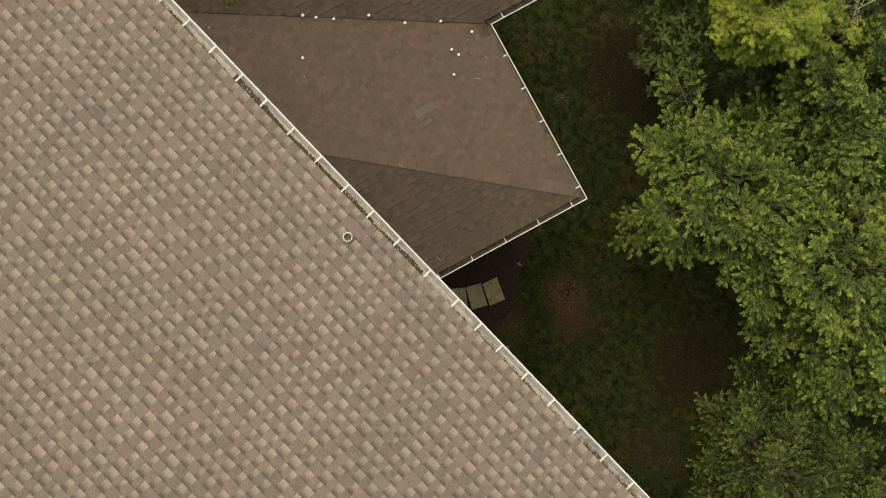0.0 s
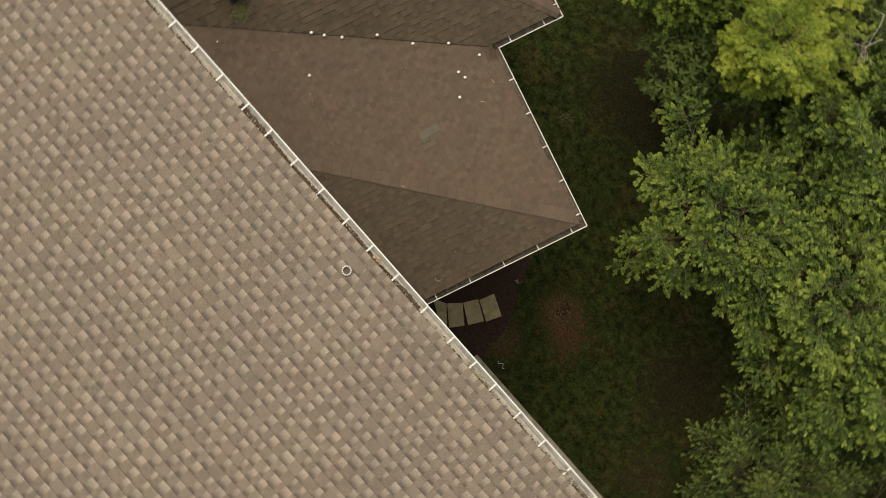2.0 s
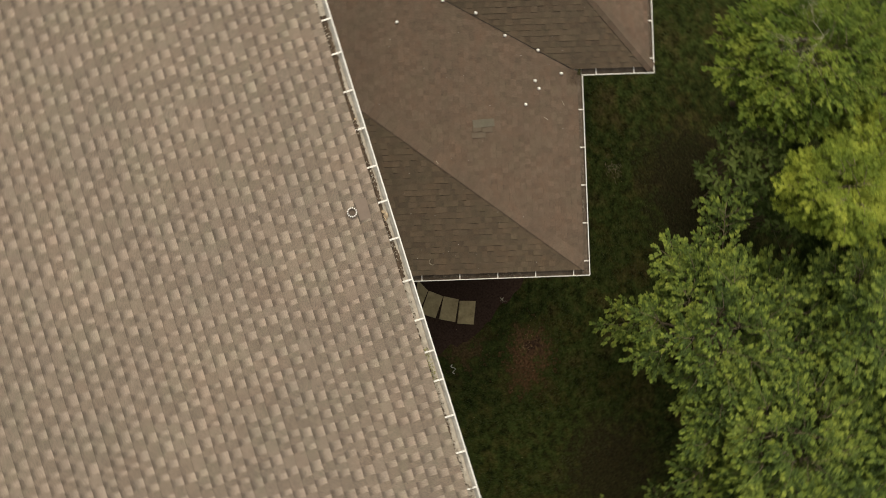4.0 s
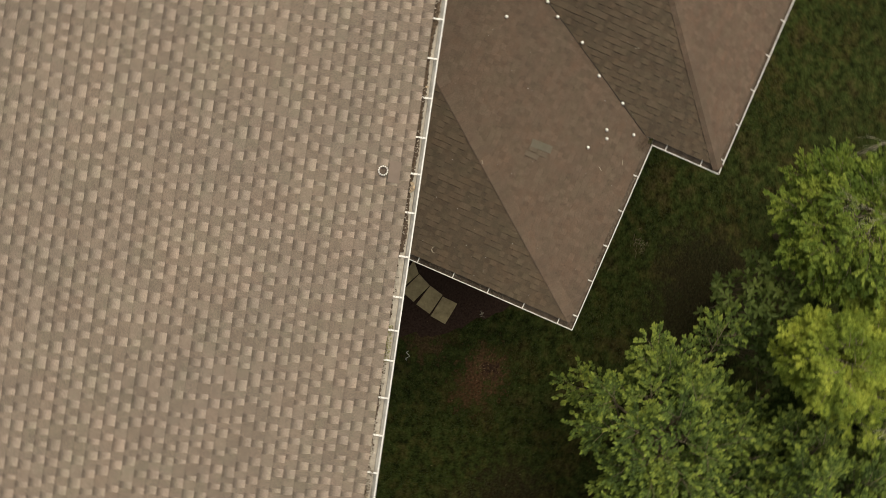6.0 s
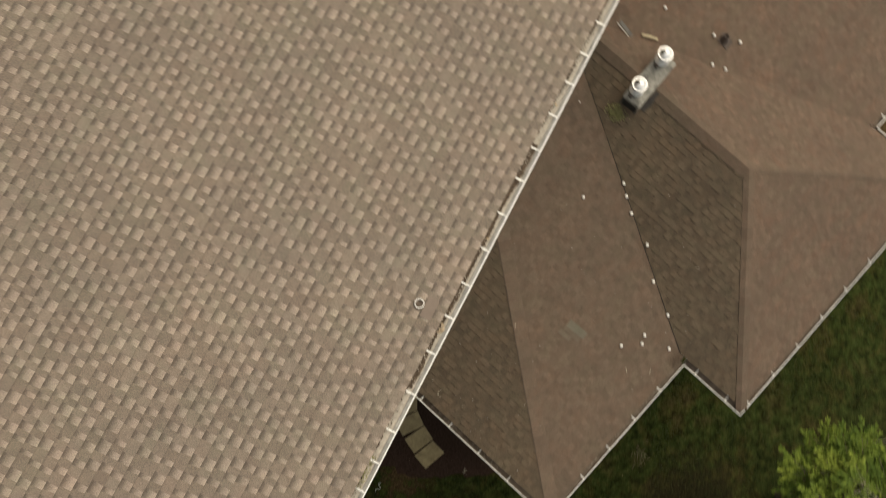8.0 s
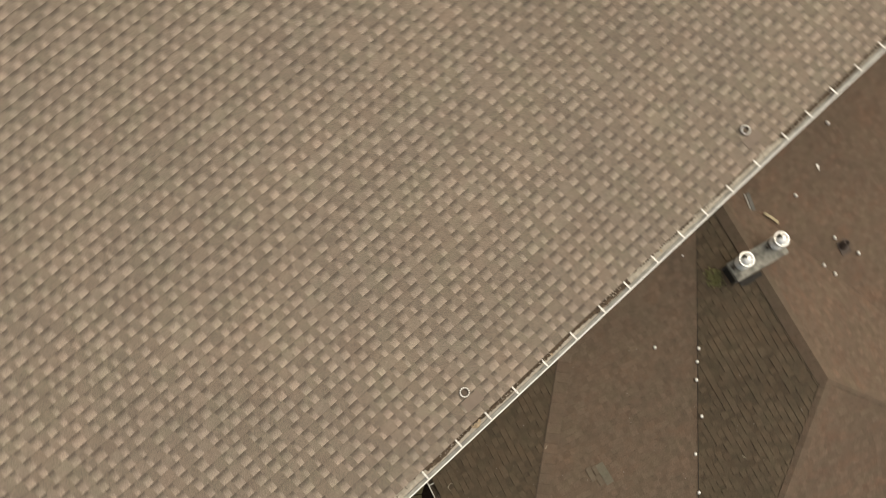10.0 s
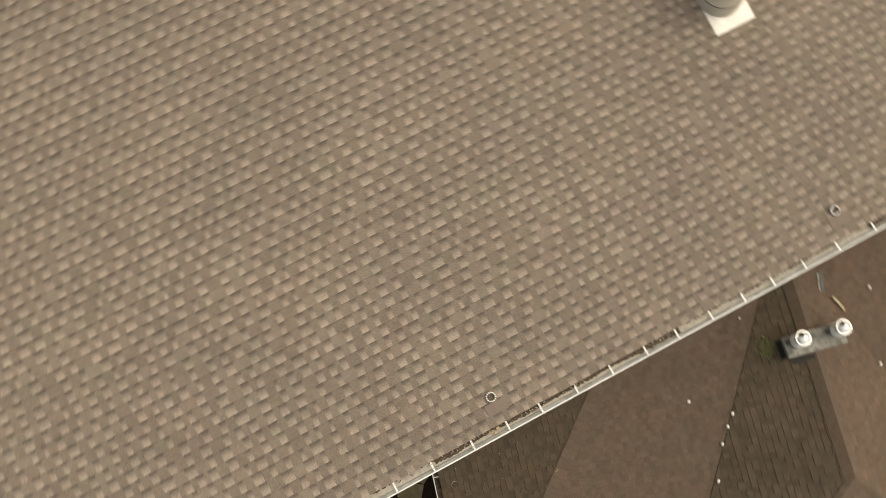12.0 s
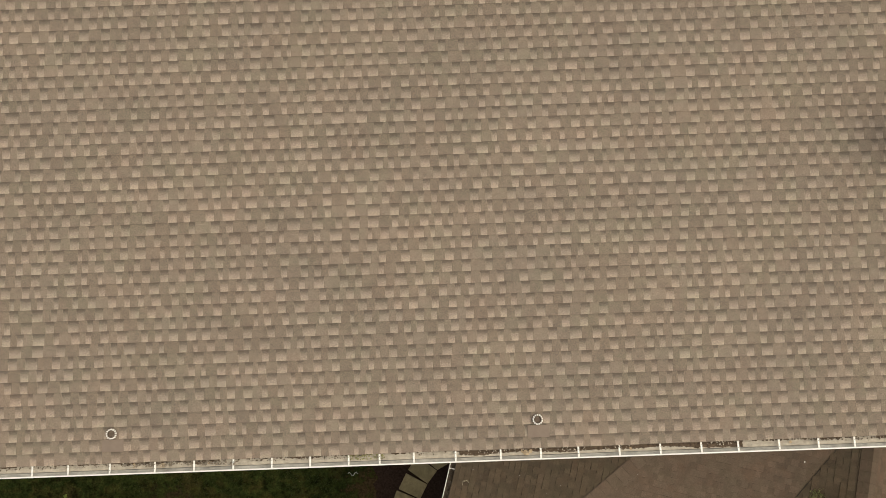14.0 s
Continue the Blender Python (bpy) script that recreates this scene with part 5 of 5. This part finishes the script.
tree("fine_leaf_tree", -2.4, -11.0, 2.1, 6.0, 4.4, 34, 0.062, "broad", FINE, "fine-leaved green tree behind the maple", "tree", 24, twig=0.45, shoot=0.24, per=20)
tree("broadleaf_tree", 0.6, -11.6, 2.5, 6.6, 4.6, 26, 0.11, "broad", MID, GREEN, "tree", 22, per=17)


def bare_branch(x, y, z, heading, length, seed):
    """A leafless forking limb that rises from the ground through a crown."""
    r = random.Random(seed)
    v, f = [], []

    def grow(p, d, L, w, level):
        q = p + d * L * 0.5 + Vector((r.uniform(-1, 1), r.uniform(-1, 1), r.uniform(-0.3, 0.6))) * L * 0.06
        e = q + (d + Vector((r.uniform(-1, 1), r.uniform(-1, 1), r.uniform(-0.3, 0.4))) * 0.3).normalized() * L * 0.5
        tube(v, f, [p, q, e], w, w * 0.6, 5)
        if level:
            for k in range(r.choice((2, 3, 3))):
                b = q.lerp(e, r.uniform(0.0, 1.0))
                dd = (d + Vector((r.uniform(-1, 1), r.uniform(-1, 1), r.uniform(-0.2, 0.4))) * 0.75).normalized()
                grow(b, dd, L * r.uniform(0.5, 0.8), w * 0.55, level - 1)

    base = Vector((x - math.cos(heading) * 1.2, y - math.sin(heading) * 1.2, 0))
    knee = Vector((x - math.cos(heading) * 0.4, y - math.sin(heading) * 0.4, z - 0.9))
    tube(v, f, [base, base.lerp(knee, 0.5) + Vector((0.1, 0.1, 0)), knee, Vector((x, y, z))], 0.035, 0.011, 6)
    grow(Vector((x, y, z)), Vector((math.cos(heading), math.sin(heading), 0.15)), length, 0.010, 4)
    return tagged(link_mesh("bare_branch", v, f, TWIG, smooth=True), "leafless pale forking branch among the tree crowns", "branch", "bare branches")


bare_branch(-1.75, -10.4, 6.3, 1.9, 0.55, 3)
bare_branch(-2.1, -10.1, 6.2, 1.2, 0.5, 4)
bare_branch(3.7, -9.6, 6.4, 2.0, 0.75, 5)
bare_branch(2.3, -9.6, 6.25, 1.75, 0.7, 6)

rng = np.random.default_rng(8)
N = 130
rr = np.abs(rng.normal(0, 0.42, N))
aa = rng.uniform(0, 6.28, N)
fx, fy = -2.63 + rr * np.cos(aa), -2.0 + rr * np.sin(aa)
wide = rng.random(N) < 0.55
fx = np.where(wide, rng.uniform(-7, 1, N), fx)
fy = np.where(wide, rng.uniform(-7, 0.2, N), fy)
pet = leaves_mesh("fallen_petals", np.stack([fx, fy, np.full(N, 0.045)], 1), rng.uniform(0, 6.28, N), rng.normal(0, 0.3, N), rng.uniform(0.008, 0.022, N), "broad", PETAL, None, rng)
tagged(pet, "scattered pale fallen petals on the lawn", "petals", "", "stuff")

# ---- grass ----
rng = np.random.default_rng(3)
N = 150000
gx, gy = rng.uniform(-9, 10, N), rng.uniform(-13, 0.3, N)
keep = []
inv = WM.inverted()
for i in range(N):
    if noise.noise((gx[i] * 0.7, gy[i] * 0.7, 5)) + 0.5 * noise.noise((gx[i] * 2.1, gy[i] * 2.1, 8)) < rng.normal(-0.05, 0.12):
        continue
    q = inv @ Vector((gx[i], gy[i], 0))
    inside = (q.x > 0.3 and q.y > 0.3) or (4.2 < q.x < 9.8 and q.y > -1.1)
    bed = gx[i] > -2.0 + 0.55 * max(0.0, -gy[i] - 0.6) and gy[i] > -2.6 and q.x < 0.5
    soil = (gx[i] + 2.65) ** 2 + (gy[i] + 2.05) ** 2 < 0.2
    if not inside and not bed and not soil:
        keep.append(i)
gx, gy = gx[keep], gy[keep]
n = len(gx)
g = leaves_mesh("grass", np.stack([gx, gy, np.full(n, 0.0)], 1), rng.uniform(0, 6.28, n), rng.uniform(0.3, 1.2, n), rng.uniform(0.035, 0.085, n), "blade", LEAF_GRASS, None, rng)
tagged(g, "short patchy dark green lawn grass", "grass", "", "stuff")

# ---- repair patch and shingles, piece by piece ----
for x, y, w, d, r, mat, label in ((2.945, 1.995, 0.43, 0.150, 5, PATCHMAT, "grey-green repair shingle"), (2.825, 2.125, 0.17, 0.085, 4, PATCH_TAN, "pale tan repair shingle"),
                                  (2.82, 1.93, 0.21, 0.095, 6, PATCH_TAN, "pale tan repair shingle"), (2.715, 2.10, 0.28, 0.100, 3, PATCH_TAN, "pale tan repair shingle")):
    bm = bmesh.new()
    box(bm, -d / 2, d / 2, -w / 2, w / 2, 0.0, 0.006)
    ob = part("repair_shingle", bm, mat, wing_roof, label)
    ob.matrix_basis = Matrix.Translation(on_face(FL, x, y, 0.012)) @ Matrix.Rotation(math.atan(S2), 4, "X") @ Matrix.Rotation(radians(r), 4, "Z")

TAB_MESHES = {}
count = 0
rnd = random.Random(41)
BUTTS = ((0.012, 0.004), (0.004, 0.011), (0.008, 0.007))
# Joined tabs by slope; the tones of two groups hold shade and light.
stained, clean, lightened = ([], [], []), ([], [], []), ([], [], [])
for name, seed in (("end", 31), ("long", 32), ("cross_left", 33), ("cross_end", 34), ("cross_right", 35), ("far", 36)):
    F = FACES[name]
    for poly, s, t0, w, th, whole in wing_tabs(F, seed):
        c = face_point(F, s + w / 2, t0, 0)
        near = name in ("end", "long") and c.x < 3.2 and c.y < 2.0 and count < 300
        k = rnd.randrange(3)
        if whole and near:
            key = (name, round(w, 3), th, k)
            if key not in TAB_MESHES:
                v, f, idx = tab_solid([(0, 0), (w, 0), (w, WEXPO + 0.01), (0, WEXPO + 0.01)], 0.0, th, lambda a, b, h: Vector((a, b, h)), BUTTS[k])
                me = bpy.data.meshes.new("shingle")
                me.from_pydata([tuple(p) for p in v], [], f)
                for mat in (OLIVE_SHADED, BUTT_SHADE, OLIVE_SHADED_LOW) if name == "end" else (WINGMAT, BUTT_SHADE, WINGLOW):
                    me.materials.append(mat)
                me.polygons.foreach_set("material_index", idx)
                TAB_MESHES[key] = me
            ob = new("shingle", TAB_MESHES[key])
            ob.parent = wing_roof
            X = (face_point(F, s + 1, t0, 0) - face_point(F, s, t0, 0)).normalized()
            Y = (face_point(F, s, t0 + 1, 0) - face_point(F, s, t0, 0)).normalized()
            Z = X.cross(Y)
            O = face_point(F, s, t0, 0)
            ob.matrix_basis = Matrix(((X.x, Y.x, Z.x, O.x), (X.y, Y.y, Z.y, O.y), (X.z, Y.z, Z.z, O.z), (0, 0, 0, 1)))
            count += 1
        else:
            v, f, idx = tab_solid(poly, t0, th, lambda a, b, h: face_point(F, a, b, h), BUTTS[k])
            rest = {"end": stained, "cross_left": stained, "long": clean}.get(name, lightened)
            b = len(rest[0])
            rest[0].extend(v)
            rest[1].extend(tuple(i + b for i in q) for q in f)
            rest[2].extend(idx)
for (v, f, idx), mats, label in ((stained, [OLIVE_SHADED, BUTT_SHADE, OLIVE_SHADED_LOW], "olive-brown shingles with slope shade in their colour"), (clean, [WINGMAT, BUTT_SHADE, WINGLOW], "worn brown shingles"), (lightened, [LIT_REDDISH, BUTT_SHADE, LIT_REDDISH_LOW], "reddish-brown shingles in a lighter, better-lit tone")):
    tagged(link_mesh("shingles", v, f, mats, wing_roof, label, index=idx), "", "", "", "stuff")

MAIN_MESHES = []
for v, f, uv, idx in VARIANTS:
    me = bpy.data.meshes.new("shingle")
    me.from_pydata(v, [], f)
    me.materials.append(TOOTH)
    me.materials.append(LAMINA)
    me.materials.append(TOOTHEDGE)
    me.polygons.foreach_set("material_index", idx)
    lay = me.uv_layers.new(name="UVMap")
    lay.data.foreach_set("uv", [c for p in me.loops for c in uv[p.vertex_index]])
    MAIN_MESHES.append(me)
rnd = random.Random(77)
jv, jf, juv, jidx = [], [], [], []
rows = int(10.2 / EXPO)
for r in range(rows):
    x = -11.0 - rnd.random()
    while x < 12.5:
        k = rnd.randrange(40)
        dy = rnd.uniform(-0.0025, 0.0025)
        if r < 20 and -7.0 <= x < 8.0:
            ob = new("shingle", MAIN_MESHES[k])
            ob.parent = main_roof
            ob.matrix_basis = ROOF_M @ Matrix.Translation((x, r * EXPO + dy, 0))
        else:
            v, f, uv, idx = VARIANTS[k]
            m = ROOF_M @ Matrix.Translation((x, r * EXPO + dy, 0))
            b = len(jv)
            jv += [m @ Vector(p) for p in v]
            jf += [tuple(i + b for i in q) for q in f]
            juv += uv
            jidx += idx
        x += 1.0
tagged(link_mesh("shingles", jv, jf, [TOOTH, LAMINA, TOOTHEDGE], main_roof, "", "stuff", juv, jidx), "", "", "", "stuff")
